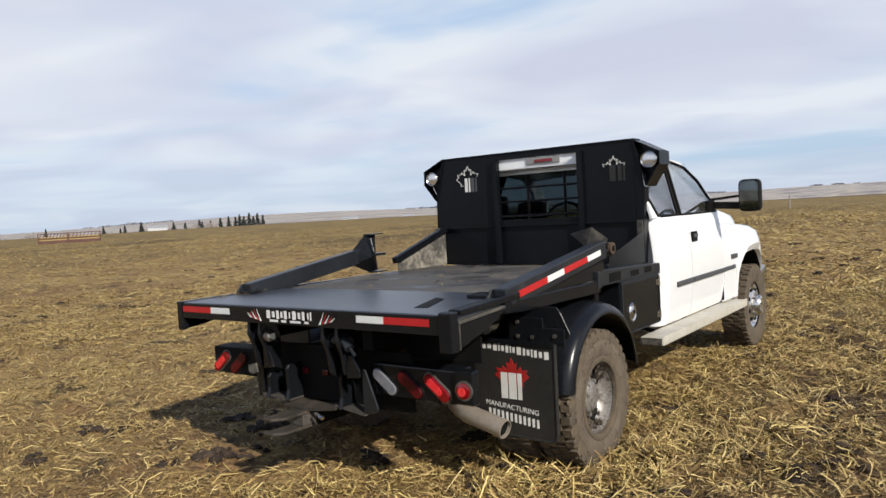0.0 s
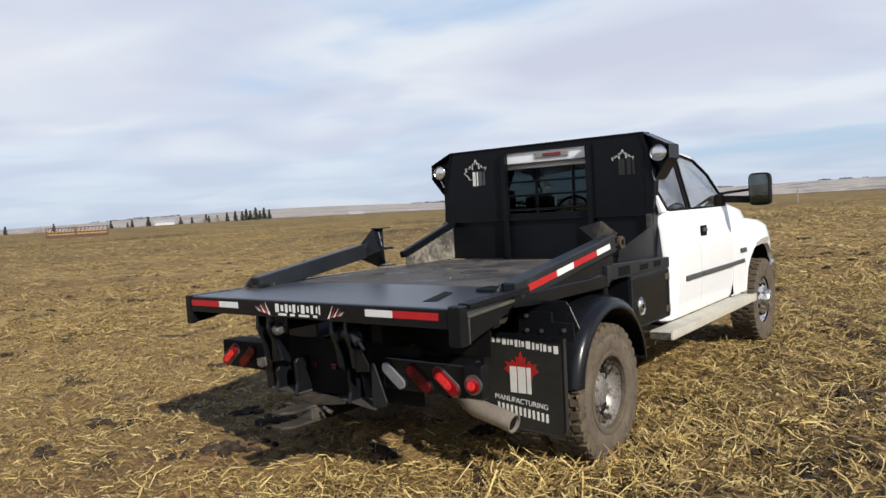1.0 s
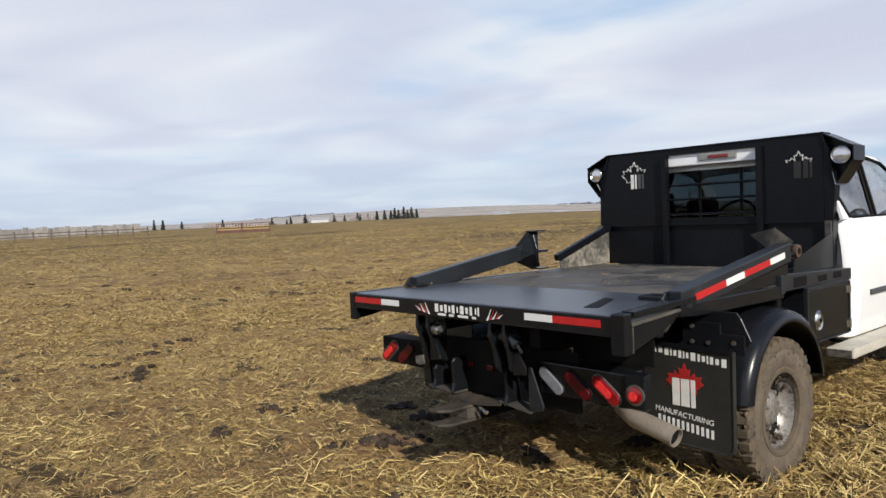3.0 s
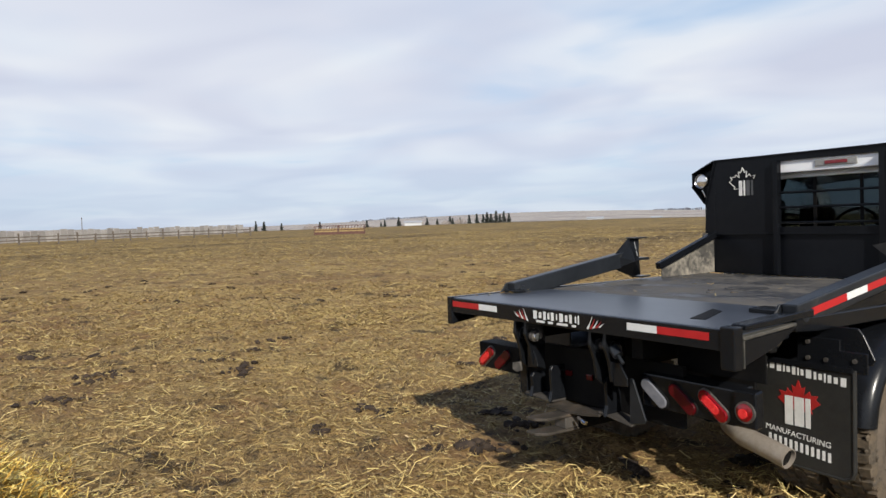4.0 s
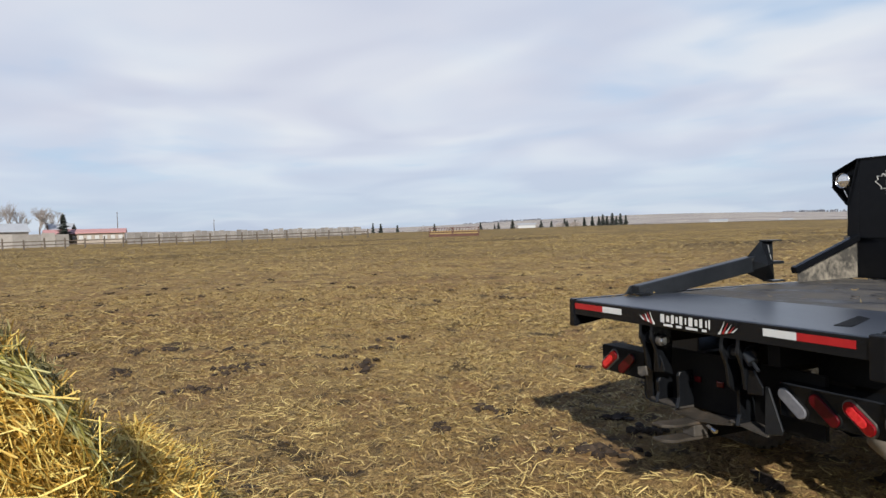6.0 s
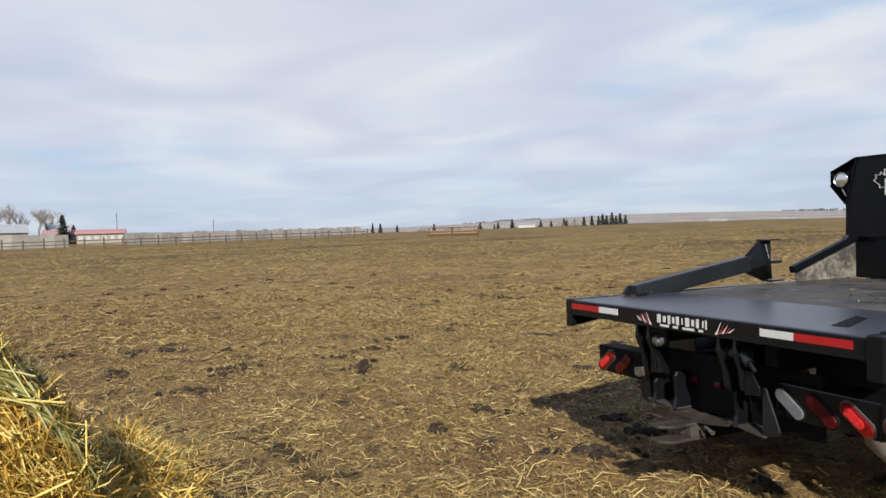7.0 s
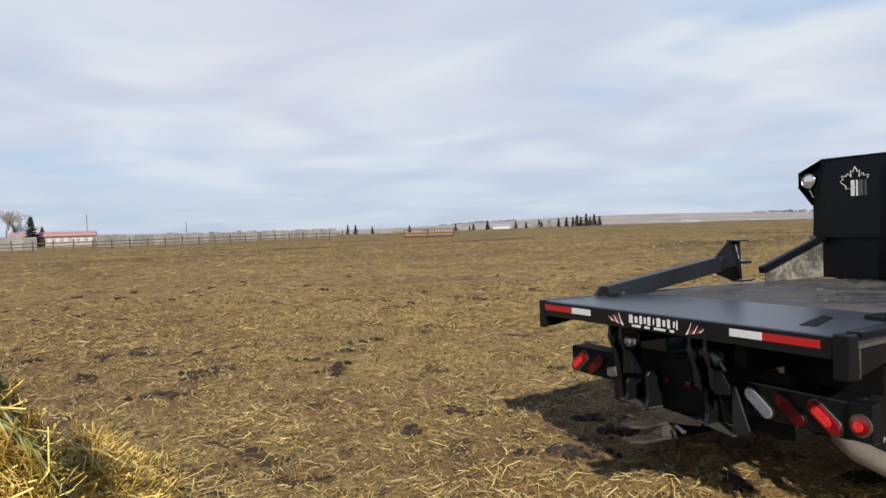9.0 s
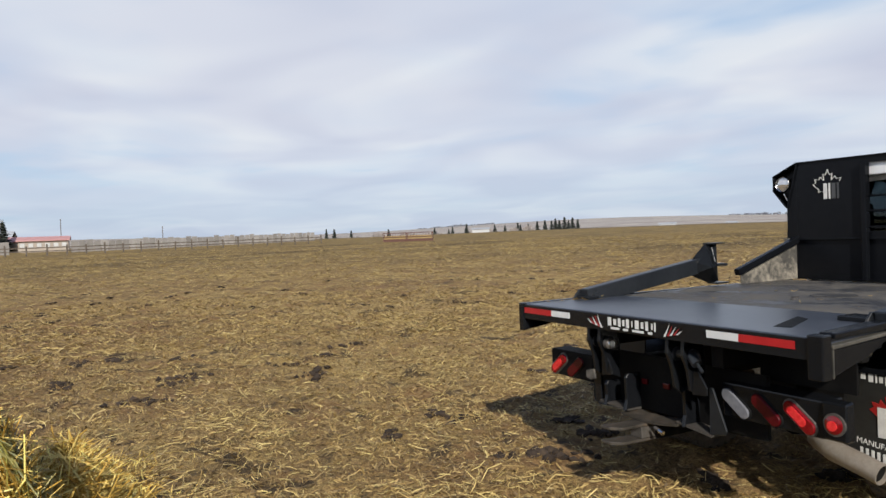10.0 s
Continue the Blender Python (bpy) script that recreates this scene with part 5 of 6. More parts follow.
for y, z, w in ((2.725, 1.800, 0.765), (2.760, 1.828, 0.775), (3.10, 1.850, 0.78), (3.45, 1.858, 0.775), (3.68, 1.842, 0.77), (3.80, 1.806, 0.765)):
    rows.append([(w * u, y, z - 0.034 * abs(u) ** 3) for u in (-1, -0.92, -0.75, -0.4, 0, 0.4, 0.75, 0.92, 1)])
part("cab_roof", loft(rows, thick=0.03), WHITE, truck, "white cab roof", 60)
bm = bmesh.new()
for a, b, c, d in ((-0.90, 0.90, 0.60, 1.40), (-0.84, -0.56, 1.40, 1.60), (0.56, 0.84, 1.40, 1.60), (-0.80, -0.56, 1.60, 1.79), (0.56, 0.80, 1.60, 1.79), (-0.56, 0.56, 1.775, 1.80)):
    box((a, 2.735, c), (b, 2.762, d), 0.001, bm)
back_wall = part("cab_back", bm, WHITE, truck)
part("roof_edge", box((-0.60, 2.618, 1.810), (0.60, 2.765, 1.905), 0.01), WHITE, truck)
part("rear_window", box((-0.56, 2.745, 1.402), (0.56, 2.749, 1.774), 0), REAR_TINT, back_wall, "tinted sliding rear window").visible_shadow = False
for x in (-0.17, 0.17):
    part("window_divider", box((x - 0.012, 2.738, 1.402), (x + 0.012, 2.744, 1.774), 0.001), UNDER, back_wall)
brake = part("brake_light", box((-0.095, 2.606, 1.838), (0.205, 2.620, 1.886), 0.006), INNER_GREY, truck, "high brake light in a grey housing")
part("brake_lens", box((-0.020, 2.601, 1.850), (0.140, 2.608, 1.874), 0.003), LENS, brake)
bm = bmesh.new()
vs = [bm.verts.new(p) for p in ((-0.765, 3.790, 1.800), (0.765, 3.790, 1.800), (0.865, 4.275, 1.372), (-0.865, 4.275, 1.372))]
bm.faces.new(vs)
bmesh.ops.solidify(bm, geom=bm.faces[:], thickness=0.005)
part("windscreen", bm, GLASS, truck).visible_shadow = False
part("cab_floor", box((-0.90, 2.76, 0.56), (0.90, 4.15, 0.62), 0), INNER, truck)
bm = box((-0.87, 3.92, 0.62), (0.87, 4.14, 1.33), 0.03)
part("dashboard", bm, INNER, truck)
for x in (-0.43, 0.43):
    for y, h in ((3.25, 1.36), (2.92, 1.30)):
        seat = part("seat", box((x - 0.30, y - 0.08, 0.70), (x + 0.30, y + 0.06, h), 0.045), CLOTH, truck, "dark cloth seat", 40)
        if y > 3:
            part("headrest", box((x - 0.14, y - 0.06, h + 0.02), (x + 0.14, y + 0.03, h + 0.19), 0.045), CLOTH, seat, "", 40)
part("seat", box((0.50, 2.98, 0.70), (0.84, 3.14, 1.475), 0.06), CLOTH, truck, "dark cloth rear seat back", 40)
bm = bmesh.new()
for k in range(28):
    a0, a1 = 2 * math.pi * k / 28, 2 * math.pi * (k + 1) / 28
    m = Matrix.Translation((-0.43, 3.80, 1.36)) @ Matrix.Rotation(radians(62), 4, "X")
    rod(m @ Vector((0.19 * math.cos(a0), 0.19 * math.sin(a0), 0)), m @ Vector((0.19 * math.cos(a1), 0.19 * math.sin(a1), 0)), 0.013, 8, bm)
part("steering_wheel", bm, UNDER, truck)

# front body with wheel arches
stations = [4.135, 4.30, 4.46, 4.50, 4.56, 4.64, 4.74, 4.86, 5.0, 5.14, 5.26, 5.36, 5.44, 5.50, 5.54, 5.57, 5.59]


def front_row(s, y):
    u = (y - 4.135) / (5.59 - 4.135)
    tuck = 0.10 * max(0, (y - 5.34) / 0.25) ** 2
    dy = abs(y - 5.0)
    foot = 0.56 if dy > 0.47 else 0.475 + math.sqrt(max(0, 0.525 ** 2 - dy ** 2))
    flare = 0.030 * max(0, 1 - dy / 0.52)
    crown = 1.275 - 0.09 * u ** 1.5 - 0.5 * tuck
    outer = 0.972 + flare - tuck
    pts = [(outer - 0.030, foot), (outer + 0.004, foot + 0.012), (outer + 0.002, foot + 0.3 * (1.02 - foot)), (outer - 0.002, max(foot + 0.10, 1.04) - 0.05 * u),
           (outer - 0.040, crown - 0.070), (outer - 0.110, crown - 0.020), (outer - 0.22, crown), (outer - 0.30, crown + 0.012)]
    return [(s * x, y, z) for x, z in pts]


for s in (-1, 1):
    part("front_wing", loft([front_row(s, y) for y in stations], thick=0.012), WHITE, truck, "white front wing over the wheel", 50)
    part("wheel_well", prism([(4.52, 0.62), (5.46, 0.62), (5.46, 1.10), (4.52, 1.10)], "x", min(s * 0.56, s * 0.60), max(s * 0.56, s * 0.60), 0.003), UNDER, truck)
    rows = []
    for k in range(17):
        a = radians(180 - 180 * k / 16)
        rows.append([(s * x, 5.0 + 0.53 * math.cos(a), 0.475 + 0.53 * math.sin(a)) for x in (0.58, 0.95)])
    part("arch_liner", loft(rows, thick=0.006), UNDER, truck)
    part("mud_guard", prism([(4.50, 0.84), (4.515, 0.84), (4.50, 0.47), (4.485, 0.47)], "x", min(s * 0.72, s * 0.975), max(s * 0.72, s * 0.975), 0.002), SILL, truck)
    a, b = sorted((s * 0.972, s * 0.984))
    part("badge", box((a, 4.355, 0.928), (b, 4.53, 0.970), 0.004), TRIM, truck, "plain grey badge")
    part("wing_moulding", box((a, 4.14, 0.834), (b, 4.46, 0.872), 0.005), TRIM, truck)
    part("headlamp", box((min(s * 0.60, s * 0.86), 5.52, 0.93), (max(s * 0.60, s * 0.86), 5.60, 1.08), 0.02), LENS_CLEAR, truck)
    part("side_marker", box((min(s * 0.90, s * 0.93), 5.50, 0.92), (max(s * 0.90, s * 0.93), 5.55, 1.06), 0.01), LENS_CLEAR, truck)
rows = []
for y, z in ((4.20, 1.345), (4.28, 1.372), (4.55, 1.392), (4.85, 1.390), (5.15, 1.378), (5.40, 1.345), (5.54, 1.28), (5.62, 1.15), (5.63, 0.98)):
    k = min(1.0, (y - 4.0) / 1.5)
    w = 0.86 - 0.14 * k
    rows.append([(w * u, y, z - (0.16 if abs(u) > 0.99 else 0.035 if abs(u) > 0.9 else 0.0) - 0.02 * u * u) for u in (-1.0, -0.94, -0.84, -0.4, 0, 0.4, 0.84, 0.94, 1.0)])
part("bonnet", loft(rows, thick=0.02), WHITE, truck, "high white bonnet", 50)
part("cowl", box((-0.88, 4.10, 1.29), (0.88, 4.27, 1.352), 0.01), TRIM, truck)
part("grille", box((-0.58, 5.50, 0.80), (0.58, 5.615, 1.06), 0.02), TRIM, truck)
part("front_bumper", box((-0.95, 5.50, 0.55), (0.95, 5.70, 0.76), 0.03), CHROME, truck, "chrome front bumper", 40)
part("engine_bay", box((-0.56, 4.16, 0.60), (0.56, 5.40, 1.12), 0.01), UNDER, truck)
part("front_axle", rod((-0.85, 5.0, 0.43), (0.85, 5.0, 0.43), 0.06, 14), UNDER, truck)

# ---- round straw bale ----
def build_bale():
    # the roll is built along x with its cut end at x1, then turned about the upright through that end
    rad, x0, x1, cz = 0.670, -1.15, 0.0, 0.660
    bale = tagged(new("straw_bale"), "golden round straw bale lying on its side", "straw bale")
    bale.matrix_world = pose(0.69, -3.320, 0, 0, 0, 12)
    rows, n = [], 84
    cross = [(x1, 0.0), (x1, 0.32), (x1 - 0.01, 0.55), (x1 - 0.05, rad - 0.02), (x1 - 0.13, rad)] + [(x1 - 0.13 - (x1 - x0 - 0.26) * k / 12, rad) for k in range(1, 13)] + [(x0 + 0.06, rad - 0.02), (x0, 0.55), (x0, 0.0)]
    for x, q in cross:
        row = []
        for k in range(n + 1):
            a = 2 * math.pi * (k % n) / n
            p = Vector((x * 3, math.cos(a) * 3, math.sin(a) * 3))
            w = q * (1 + 0.030 * noise.noise(p) + 0.020 * noise.noise(p * 3.1))
            row.append((x + 0.03 * noise.noise(p * 2 + Vector((5, 0, 0))) * (q < 0.6), w * math.cos(a), max(0.0, cz + w * math.sin(a))))
        rows.append(row)
    packed = surface("packed_straw", (0.05, 0.030, 0.008), (0.19, 0.115, 0.028), 9, 0.85, bump=1.0, bump_scale=50)
    part("bale_core", loft(rows), packed, bale, "packed straw", 60)
    rng = np.random.default_rng(11)
    # cut end: straws lying every way, mostly round the roll, some in thick folded wads
    n = 30000
    q, a = rad * np.sqrt(rng.random(n)) * 1.0, rng.uniform(0, 2 * math.pi, n)
    swell = np.array([noise.noise(Vector((u * 5.0, v * 5.0, 2.0))) for u, v in zip((q * np.cos(a)).tolist(), (q * np.sin(a)).tolist())])
    pts = np.stack([x1 + rng.normal(0.012, 0.020, n) + 0.045 * swell - 0.06 * np.clip((q - 0.58) / 0.08, 0, 1), q * np.cos(a), np.maximum(0.02, cz + q * np.sin(a))], 1)
    lean = a + math.pi / 2 + rng.normal(0, 0.55, n) + 2.2 * swell
    end = blades(pts, np.full(n, math.pi / 2) + rng.normal(0, 0.35, n), lean, rng.uniform(0.04, 0.26, n), rng.uniform(0.002, 0.0065, n), rng.normal(0, 0.020, n), "cut_end", GOLD)
    # rolled side: weathered straws running round the roll, coloured darker for its shade
    n = 26000
    a, x = rng.uniform(0, 2 * math.pi, n), rng.uniform(x0, x1 - 0.02, n)
    q = rad + rng.normal(0.006, 0.012, n)
    pts = np.stack([x, q * np.cos(a), np.maximum(0.02, cz + q * np.sin(a))], 1)
    lean = a + math.pi / 2 + rng.normal(0, 0.25, n)
    side = blades(pts, np.full(n, math.pi / 2) + rng.normal(0, 0.45, n), lean, rng.uniform(0.04, 0.20, n), rng.uniform(0.002, 0.0055, n), rng.normal(0, 0.012, n), "rolled_side", FRAYED)
    # loose ends standing out from the rim and the back of the roll
    n = 1700
    a = rng.uniform(-0.2, math.pi + 0.2, n)
    back = rng.random(n) ** 1.5
    pts = np.stack([x1 - 0.04 - 0.9 * back, (rad + 0.015) * np.cos(a), cz + (rad + 0.015) * np.sin(a)], 1)
    fringe = blades(pts, np.where(rng.random(n) < 0.5, 0.0, math.pi / 2) + rng.normal(0, 0.5, n), rng.normal(0.2, 0.6, n), rng.uniform(0.05, 0.17, n), rng.uniform(0.002, 0.005, n), rng.normal(0, 0.02, n), "frayed_rim", FRAYED)
    # a pale rope of bent straw lying along the upper rim
    n = 420
    a = rng.normal(math.radians(56), math.radians(22), n)
    pts = np.stack([x1 + rng.normal(-0.01, 0.018, n), (rad - 0.015) * np.cos(a), cz + (rad - 0.015) * np.sin(a) + rng.normal(0, 0.012, n)], 1)
    rope = blades(pts, np.full(n, math.pi / 2) + rng.normal(0, 0.2, n), a + math.pi / 2 + rng.normal(0, 0.18, n), rng.uniform(0.10, 0.30, n), rng.uniform(0.003, 0.008, n), rng.normal(0, 0.012, n), "rim_rope", GREEN)
    for ob in (end, side, fringe, rope):
        ob.parent = bale
        ob["kind"] = "stuff"
    twine = surface("green_net_wrap", (0.16, 0.26, 0.10), (0.36, 0.46, 0.24), 30, 0.6)
    for k, x in enumerate((x1 - 0.075, x1 - 0.16, x1 - 0.30, -0.55, -0.85)):
        bm = bmesh.new()
        m = 60
        for i in range(m):
            a0, a1 = 2 * math.pi * i / m, 2 * math.pi * (i + 1) / m
            if math.sin(a0) < -0.9:
                continue
            w = rad + 0.014
            rod((x + 0.012 * math.sin(a0 * 5 + k), w * math.cos(a0), cz + w * math.sin(a0)), (x + 0.012 * math.sin(a1 * 5 + k), w * math.cos(a1), cz + w * math.sin(a1)), 0.0025, 5, bm)
        part("twine", bm, twine, bale, "pale green net wrap")
    return bale


GREEN = straw_material("greenish_straw", (0.10, 0.085, 0.02), (0.40, 0.36, 0.09), (0.72, 0.66, 0.33), 0.60)
build_bale()


def heap_height(x, y):
    """A long heap of pulled straw lying along the bale, highest beside it and thinning outwards."""
    u = (x + 0.95) / 1.75
    line = -2.64 + 0.04 * u
    v = (y - line) / 0.43
    along = np.clip(1 - np.abs(2 * u - 1) ** 4, 0, 1)
    return np.maximum(0.0, 0.64 * along * np.where(v < 0, 1 - 0.10 * v * v, 1 - v * v))


def spilled_straw():
    rng = np.random.default_rng(21)
    n = 26000
    x = rng.uniform(-0.95, 0.80, n)
    y = rng.uniform(-2.95, -2.12, n)
    x = np.concatenate([x, rng.uniform(-2.6, 0.4, 1500)])
    y = np.concatenate([y, -2.40 + np.abs(rng.normal(0, 0.16, 1500))])
    n = len(x)
    top = heap_height(x, y)
    bumpy = np.array([noise.noise(Vector((p * 6, q * 6, 1.0))) for p, q in zip(x.tolist(), y.tolist())])
    z = np.array([relief(p, q) for p, q in zip(x.tolist(), y.tolist())]) + top * (1 + 0.22 * bumpy) * np.where(rng.random(n) < 0.7, 1.0, rng.random(n))
    pitch = rng.normal(0, 0.38, n)
    length = rng.uniform(0.05, 0.24, n)
    return blades(np.stack([x, y, z + 0.01 + 0.2 * length * np.abs(np.sin(pitch))], 1), rng.uniform(0, 6.3, n), pitch, length, rng.uniform(0.0025, 0.0065, n), rng.normal(0, 0.020, n), "spilled_straw", GOLD)


tagged(spilled_straw(), "heap of fresh golden straw pulled loose beside the bale", "straw", kind="stuff")

# ---- farmyard and distance ----
WOOD = surface("weathered_wood", (0.075, 0.060, 0.048), (0.15, 0.122, 0.098), 3, 0.9, bump=0.3, bump_scale=20)
PALE_WOOD = surface("pale_boards", (0.24, 0.225, 0.21), (0.34, 0.32, 0.30), 0.8, 0.9, per_object=0.25)
# roof red lightened towards pink, the distance haze put into its colour
RED_ROOF = surface("haze_paled_red_roof", (0.46, 0.23, 0.22), (0.52, 0.29, 0.28), 1.5, 0.6)
BUFF = surface("buff_walls", (0.32, 0.28, 0.24), (0.40, 0.35, 0.30), 1.0, 0.8)
GREY_ROOF = surface("pale_roof", (0.36, 0.38, 0.41), (0.44, 0.46, 0.49), 1.0, 0.5)
NEEDLE = surface("spruce_needles", (0.030, 0.040, 0.034), (0.060, 0.072, 0.056), 2, 0.9, island=0.35)
BARK = surface("bark", (0.09, 0.07, 0.055), (0.16, 0.13, 0.105), 4, 0.9, bump=0.4)
# twig grey is lightened to bring distance haze into the colour
TWIG = surface("bare_twigs", (0.22, 0.19, 0.17), (0.34, 0.30, 0.27), 4, 0.9)
FEEDER = surface("feeder_paint", (0.065, 0.026, 0.020), (0.11, 0.045, 0.032), 3, 0.7, dirt=(0.16, 0.11, 0.07), dirt_amount=0.4)
PANE = surface("far_pane", (0.46, 0.47, 0.48), (0.54, 0.55, 0.56), 2, 0.3)


def spot(bearing, distance):
    """A place in the distance by its bearing (degrees west of north) and distance from the camera's stand."""
    x = 2.83 - distance * math.sin(radians(bearing))
    y = -2.65 + distance * math.cos(radians(bearing))
    return Vector((x, y, float(lie(x, y))))


# rail fence along the yard
fence = tagged(new("rail_fence"), "weathered wooden post and rail fence at the field edge", "fence")
a, b = spot(97.5, 104), spot(71.0, 118)
count = 24
spots = []
for k in range(count):
    p = a.lerp(b, k / (count - 1))
    p.z = float(lie(p.x, p.y))
    spots.append(p)
    h = 1.35 + 0.12 * math.sin(k * 2.3)
    part("post", rod(p + Vector((0, 0, -0.1)), p + Vector((0.04 * math.sin(k), 0.04 * math.cos(k), h)), 0.10, 8), WOOD, fence)
for p, q in zip(spots, spots[1:]):
    for z in (0.55, 0.98):
        part("rail", beam(p + Vector((0, 0, z)), q + Vector((0, 0, z + 0.03)), 0.06, 0.13, 0), WOOD, fence)


def board_wall(name, label, b0, b1, d0, d1, high, panels, gap):
    wall = tagged(new(name), label, "windbreak fence")
    rng = random.Random(panels)
    p0, p1 = spot(b0, d0), spot(b1, d1)
    for k in range(panels):
        p, q = p0.lerp(p1, k / panels), p0.lerp(p1, (k + 1) / panels - gap / panels)
        p.z, q.z = float(lie(p.x, p.y)), float(lie(q.x, q.y))
        h = high * rng.uniform(0.9, 1.06)
        part("board_panel", beam(p + Vector((0, 0, h / 2)), q + Vector((0, 0, h / 2)), 0.06, h, 0), PALE_WOOD, wall)
    return wall


board_wall("windbreak_fence", "pale board windbreak fence in front of the farmyard", 99, 92.2, 124, 124, 2.0, 8, 0.04)
board_wall("windbreak_fence", "long pale board windbreak with uneven top edge", 88.5, 71.5, 128, 165, 1.85, 44, 0.10)


def shed(label, bearing, distance, length, depth, wall_h, roof_h, turn, wall_m, roof_m, windows=0):
    s = tagged(new("shed"), label, "shed")
    p = spot(bearing, distance)
    s.matrix_world = Matrix.Translation(p) @ Matrix.Rotation(radians(bearing + turn), 4, "Z")
    part("wall", box((-length / 2, 0, -0.4), (length / 2, depth, wall_h), 0.02), wall_m, s)
    part("roof", prism([(-0.4, wall_h - 0.05), (depth / 2, wall_h + roof_h), (depth + 0.4, wall_h - 0.05), (depth + 0.4, wall_h + 0.08), (depth / 2, wall_h + roof_h + 0.16), (-0.4, wall_h + 0.08)][::-1], "x", -length / 2 - 0.3, length / 2 + 0.3, 0), roof_m, s)
    for k in range(windows):
        x = -length / 2 + (k + 0.5) * length / windows
        win = part("window", box((x - 0.42, -0.05, wall_h * 0.42), (x + 0.42, 0.01, wall_h * 0.82), 0.01), PALE_WOOD, s)
        part("pane", box((x - 0.34, -0.065, wall_h * 0.46), (x + 0.34, -0.05, wall_h * 0.79), 0), PANE, win)
    return s


shed("long low buff shed with a red roof paled for haze", 92.6, 150, 5.6, 4.0, 1.9, 0.75, 4, BUFF, RED_ROOF, 3)
shed("long low buff shed with windows and a red roof paled for haze", 90.2, 146, 7.8, 4.0, 2.0, 0.6, -4, BUFF, RED_ROOF, 6)
shed("pale farm building with a low grey roof", 95.8, 160, 6.5, 6.0, 2.6, 1.5, 10, PALE_WOOD, GREY_ROOF)
shed("small pale barn with a grey gable roof", 92.9, 170, 4.6, 5.0, 2.8, 1.3, -12, PALE_WOOD, GREY_ROOF)
shed("distant low white shed", 58.6, 300, 7.0, 4.0, 1.6, 0.4, 0, PANE, GREY_ROOF)
shed("distant low white shed", 44.5, 330, 7.0, 5.0, 1.5, 0.4, 0, PANE, GREY_ROOF)
shed("distant low white shed", 40.0, 340, 4.5, 5.0, 1.4, 0.4, 0, PANE, GREY_ROOF)

# hay feeders
for bearing, length in ((65.3, 3.4), (63.4, 3.8)):
    f = tagged(new("hay_feeder"), "rust-red slatted hay feeder standing on scattered hay", "hay feeder", group="hay feeders")
    f.matrix_world = Matrix.Translation(spot(bearing, 104)) @ Matrix.Rotation(radians(bearing), 4, "Z")
    for z in (0.30, 0.62, 1.20):
        part("rail", box((-length / 2, -0.05, z), (length / 2, 0.05, z + 0.09), 0), FEEDER, f)
    part("trough", box((-length / 2, -0.04, 0.0), (length / 2, 0.9, 0.30), 0.02), FEEDER, f)
    n = 9
    for k in range(n):
        x = -length / 2 + (k + 0.3) * length / n
        part("slat", beam((x, 0, 0.62), (x + 0.22, 0, 1.22), 0.05, 0.07, 0), FEEDER, f)
    for x in (-length / 2, length / 2):
        part("post", box((x - 0.05, -0.05, 0.0), (x + 0.05, 0.05, 1.32), 0), FEEDER, f)
    part("hay", box((-length / 2 + 0.1, 0.1, 0.25), (length / 2 - 0.1, 0.85, 0.85), 0.12), surface("old_hay", (0.28, 0.20, 0.09), (0.42, 0.31, 0.14), 6, 0.95, bump=0.6), f)


# trees
def conifer():
    t = tagged(new("spruce_tree"), "dark narrow spruce tree on the far field edge", "tree", group="spruces on the skyline")
    part("trunk", rod((0, 0, 0), (0, 0, 8.2), 0.16, 8, None, 0.03), BARK, t)
    rng = random.Random(6)
    bm = bmesh.new()
    for k in range(150):
        h = 0.7 + 8.0 * (k / 150)
        reach = (1.55 * (1 - (h / 9.0)) + 0.10) * rng.uniform(0.55, 1.1)
        a = rng.uniform(0, 2 * math.pi)
        root = Vector((0, 0, h))
        out = Vector((math.cos(a) * reach, math.sin(a) * reach, h - 0.25 * reach))
        side = Vector((-math.sin(a), math.cos(a), 0)) * (0.20 + 0.18 * reach)
        up = Vector((0, 0, 0.22))
        v = [bm.verts.new(p) for p in (root + up, out, root.lerp(out, 0.55) + side, root.lerp(out, 0.55) - side, root - up)]
        for q in ((0, 2, 1), (0, 1, 3), (4, 1, 2), (4, 3, 1)):
            bm.faces.new([v[i] for i in q])
    part("crown", bm, NEEDLE, t)
    return t


first = conifer()
rng = random.Random(3)
bearings = [(70.6, .9), (70.0, .95), (68.7, .85), (65.8, .75), (62.2, .8), (61.1, .7), (60.8, .85), (59.7, 1.0), (59.2, .7), (57.5, .85), (56.7, .8), (55.7, .95), (55.5, .75), (54.9, .85),
            (54.2, 1.0), (53.6, 1.05), (53.1, .95), (52.8, 1.1), (52.5, 1.05), (52.1, 1.1), (51.8, 1.0), (51.5, 1.15), (51.1, 1.0)]
for k, (bearing, size) in enumerate(bearings):
    p = spot(bearing, 400 + rng.uniform(-25, 25))
    m = Matrix.Translation(p) @ Matrix.Rotation(rng.uniform(0, 6.3), 4, "Z")
    if k == 0:
        first.matrix_world = m
        first.scale = (1.6, 1.6, 0.85)
        continue
    t = copy_thing(first, m)
    t.scale = (size * 2.2, size * 2.2, size * 0.88)


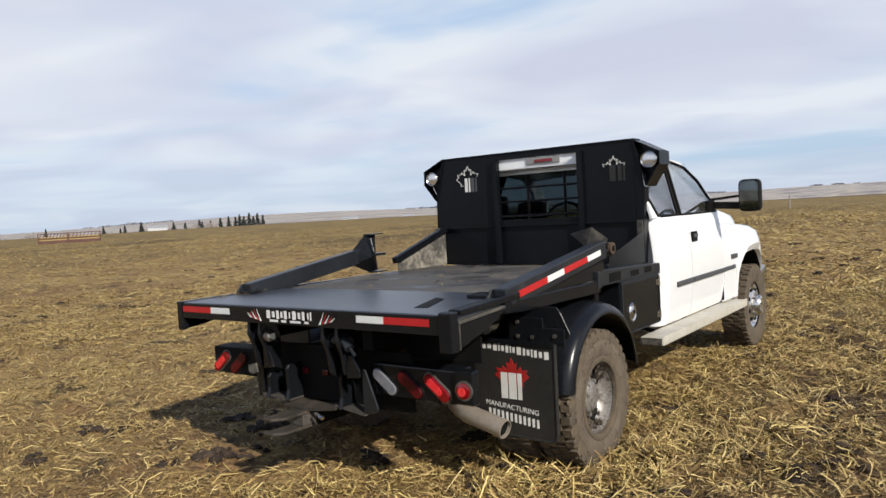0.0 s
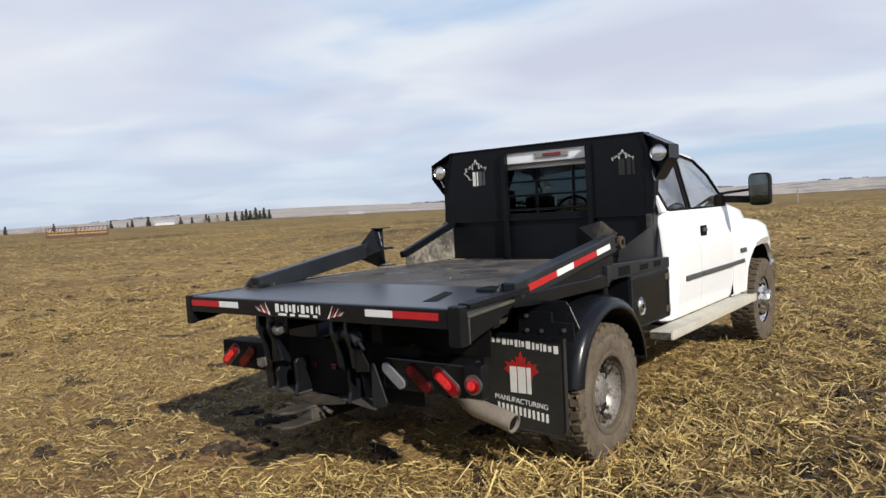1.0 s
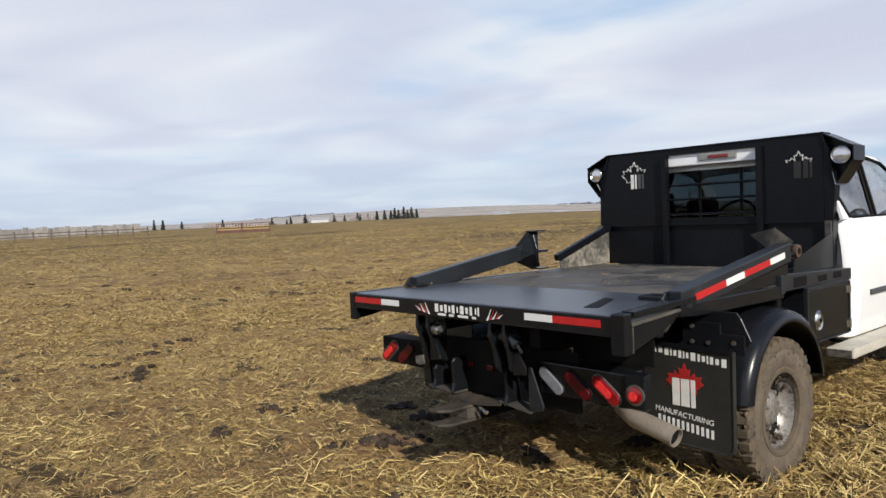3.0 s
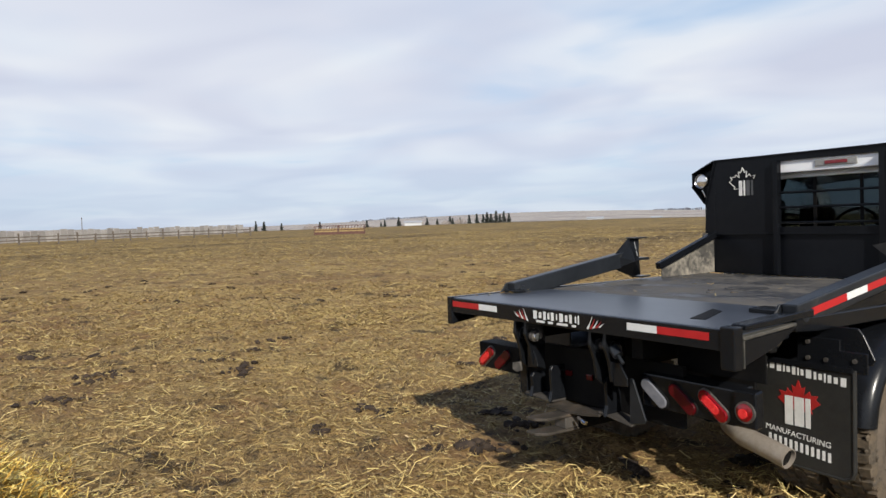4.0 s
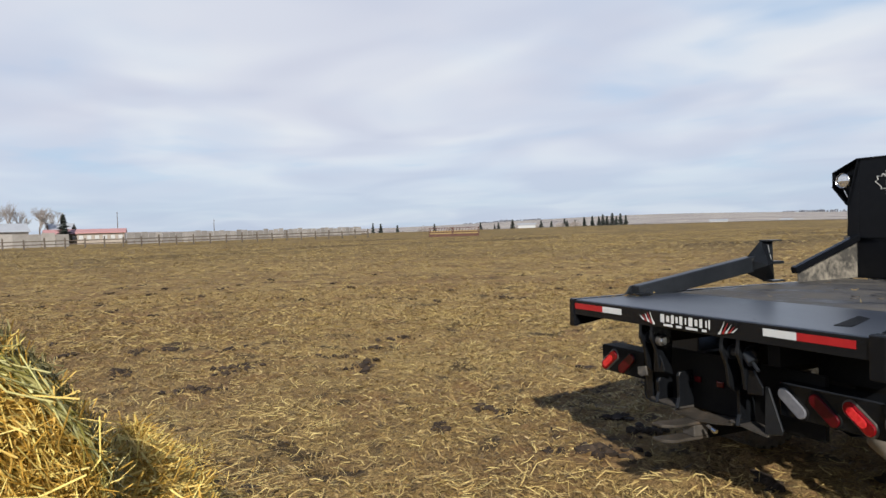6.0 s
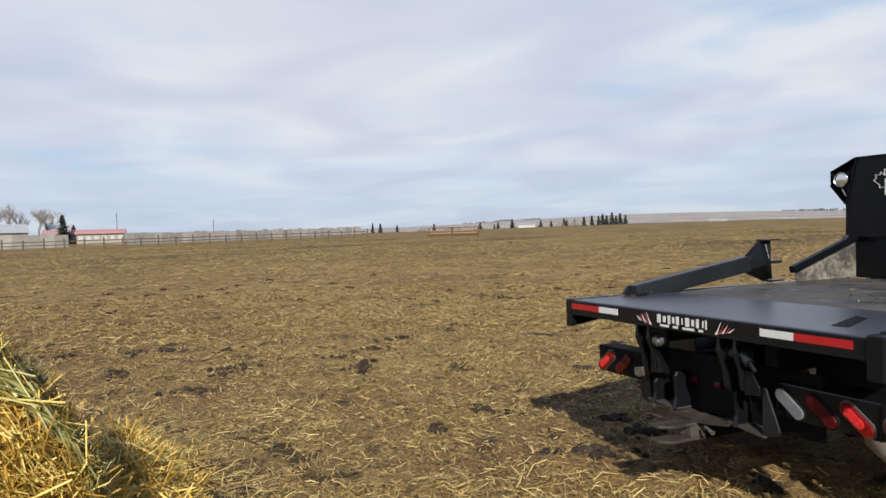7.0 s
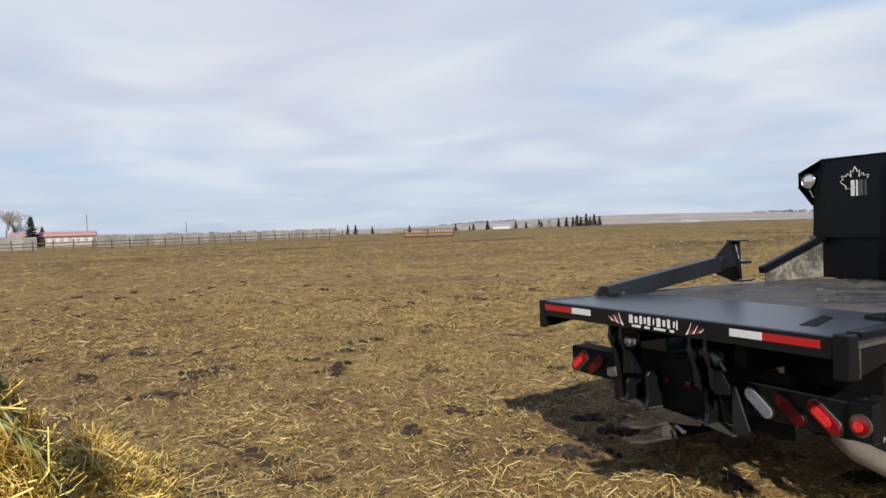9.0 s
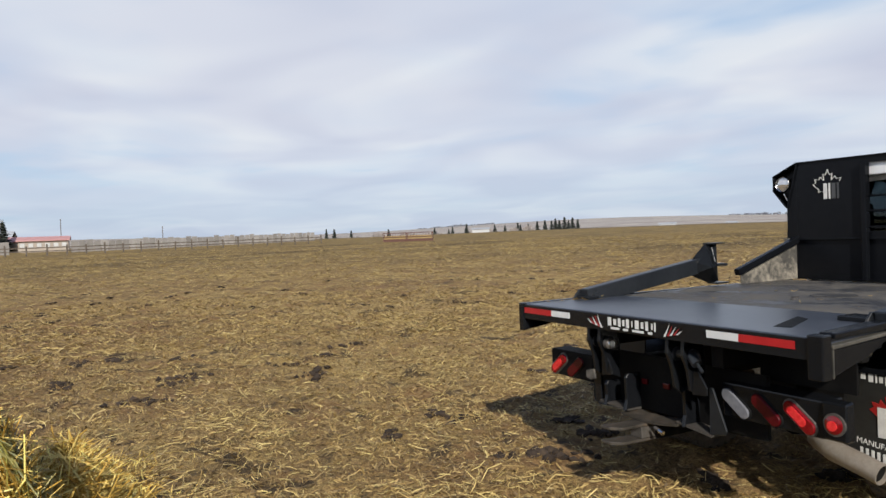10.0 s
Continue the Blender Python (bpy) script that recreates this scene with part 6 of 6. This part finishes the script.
def hedgerow():
    gen = np.random.default_rng(17)
    n = 5200
    bear = np.radians(gen.uniform(48.5, 72.5, n))
    dist = gen.normal(408, 5, n)
    x, y = 2.83 - dist * np.sin(bear), -2.65 + dist * np.cos(bear)
    swell = np.array([0.35 + 1.1 * max(0.0, 0.25 + noise.noise(Vector((k * 55.0, 1.7, 0)))) for k in bear.tolist()])
    size = gen.uniform(2.0, 5.2, n) * swell
    return blades(np.stack([x, y, lie(x, y) + 0.45 * size], 1), gen.uniform(0, 6.3, n), gen.normal(math.pi / 2, 0.45, n), size, gen.uniform(0.10, 0.28, n), gen.normal(0, 0.2, n), "hedgerow", TWIG)


def far_woods():
    gen = np.random.default_rng(23)
    n = 3600
    deg = np.concatenate([gen.uniform(-6, 24, n * 2 // 3), gen.uniform(30, 66, n // 3)])
    n = len(deg)
    wood = np.array([noise.noise(Vector((k * 0.22, 4.3, 0))) + 0.35 * noise.noise(Vector((k * 1.1, 8.1, 0))) for k in deg.tolist()])
    keep = wood > -0.02
    deg, wood = deg[keep], wood[keep]
    n = len(deg)
    bear, dist = np.radians(deg), gen.normal(2290, 25, n)
    x, y = 2.83 - dist * np.sin(bear), -2.65 + dist * np.cos(bear)
    size = gen.uniform(3.0, 8.0, n) * np.clip(0.4 + 1.6 * wood, 0.35, 1.1)
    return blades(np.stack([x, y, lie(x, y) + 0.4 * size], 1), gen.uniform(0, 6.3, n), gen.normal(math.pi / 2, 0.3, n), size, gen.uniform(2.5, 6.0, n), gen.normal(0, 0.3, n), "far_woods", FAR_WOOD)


# pale blue-grey that carries the haze over the woods in its base colour
FAR_WOOD = surface("haze_tinted_woods", (0.13, 0.145, 0.175), (0.19, 0.20, 0.23), 0.05, 0.95)
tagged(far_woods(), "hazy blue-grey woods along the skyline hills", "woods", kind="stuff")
tagged(hedgerow(), "low bare grey brush along the far field edge", "hedge", kind="stuff")
near_spruce = copy_thing(first, Matrix.Translation(spot(92.55, 148)))
near_spruce.scale = (1.75, 1.75, 0.62)
tagged(near_spruce, "dark spruce tree behind the farm sheds")


def bare_tree(bearing, distance, tall, seed):
    t = tagged(new("bare_tree"), "leafless grey tree behind the farm buildings", "tree", group="bare farmyard trees")
    t.location = spot(bearing, distance)
    rng = random.Random(seed)
    part("trunk", rod((0, 0, 0), (0.1, 0, tall * 0.45), 0.20, 8, None, 0.10), BARK, t)
    bm = bmesh.new()

    def grow(p, d, length, r, depth):
        q = p + d * length
        rod(p, q, r, 5, bm, r * 0.6)
        if depth == 0:
            return
        for _ in range(4 if depth > 1 else 5):
            nd = (d + Vector((rng.uniform(-0.8, 0.8), rng.uniform(-0.8, 0.8), rng.uniform(-0.1, 0.5)))).normalized()
            grow(p.lerp(q, rng.uniform(0.5, 1.0)), nd, length * rng.uniform(0.55, 0.8), r * 0.55, depth - 1)

    for _ in range(4):
        d = Vector((rng.uniform(-0.6, 0.6), rng.uniform(-0.6, 0.6), 1)).normalized()
        grow(Vector((0.1, 0, tall * rng.uniform(0.25, 0.45))), d, tall * 0.26, 0.09, 3)
    part("crown", bm, TWIG, t)
    return t


for bearing, distance, tall, seed in ((95.9, 172, 9.6, 1), (95.2, 176, 7.6, 2), (94.0, 168, 7.8, 3), (93.5, 170, 8.6, 4), (93.0, 175, 7.4, 5), (96.8, 175, 9.0, 6)):
    bare_tree(bearing, distance, tall, seed)


def pole(bearing, distance, tall):
    p = tagged(new("utility_pole"), "thin grey utility pole", "pole", group="utility poles")
    p.location = spot(bearing, distance)
    part("shaft", rod((0, 0, 0), (0, 0, tall), 0.10, 8, None, 0.06), WOOD, p)
    part("crossarm", box((-0.5, -0.05, tall - 0.4), (0.5, 0.05, tall - 0.28), 0), WOOD, p)


pole(89.1, 175, 6.6)
pole(82.5, 180, 4.6)
marker = tagged(new("marker_post", None), "lone pale fence post out in the field", "post")
marker.location = spot(11.9, 86)
part("shaft", rod((0, 0, -0.1), (0.03, 0, 1.45), 0.07, 8), PALE_WOOD, marker)
part("cap", rod((0.03, 0, 1.45), (0.03, 0, 1.50), 0.08, 8), PANE, marker)


# wisps of straw caught on the deck and on the clamp heads
def caught_straw():
    rng = np.random.default_rng(41)
    n = 60
    x = np.where(rng.random(n) < 0.6, rng.normal(-0.93, 0.05, n), rng.uniform(-0.9, 0.9, n))
    y = np.where(x < -0.8, rng.uniform(0.15, 0.6, n), rng.uniform(0.9, 2.5, n))
    x = np.clip(x, -0.99, 0.9)
    pitch = np.abs(rng.normal(0, 0.12, n))
    length = rng.uniform(0.015, 0.065, n)
    return blades(np.stack([x, y, 1.046 + 0.5 * length * np.sin(pitch)], 1), rng.uniform(0, 6.3, n), pitch, length, rng.uniform(0.002, 0.005, n), rng.normal(0, 0.004, n), "caught_straw", STRAW)


tagged(caught_straw(), "wisps of dry straw lying on the steel deck", "straw", kind="stuff")
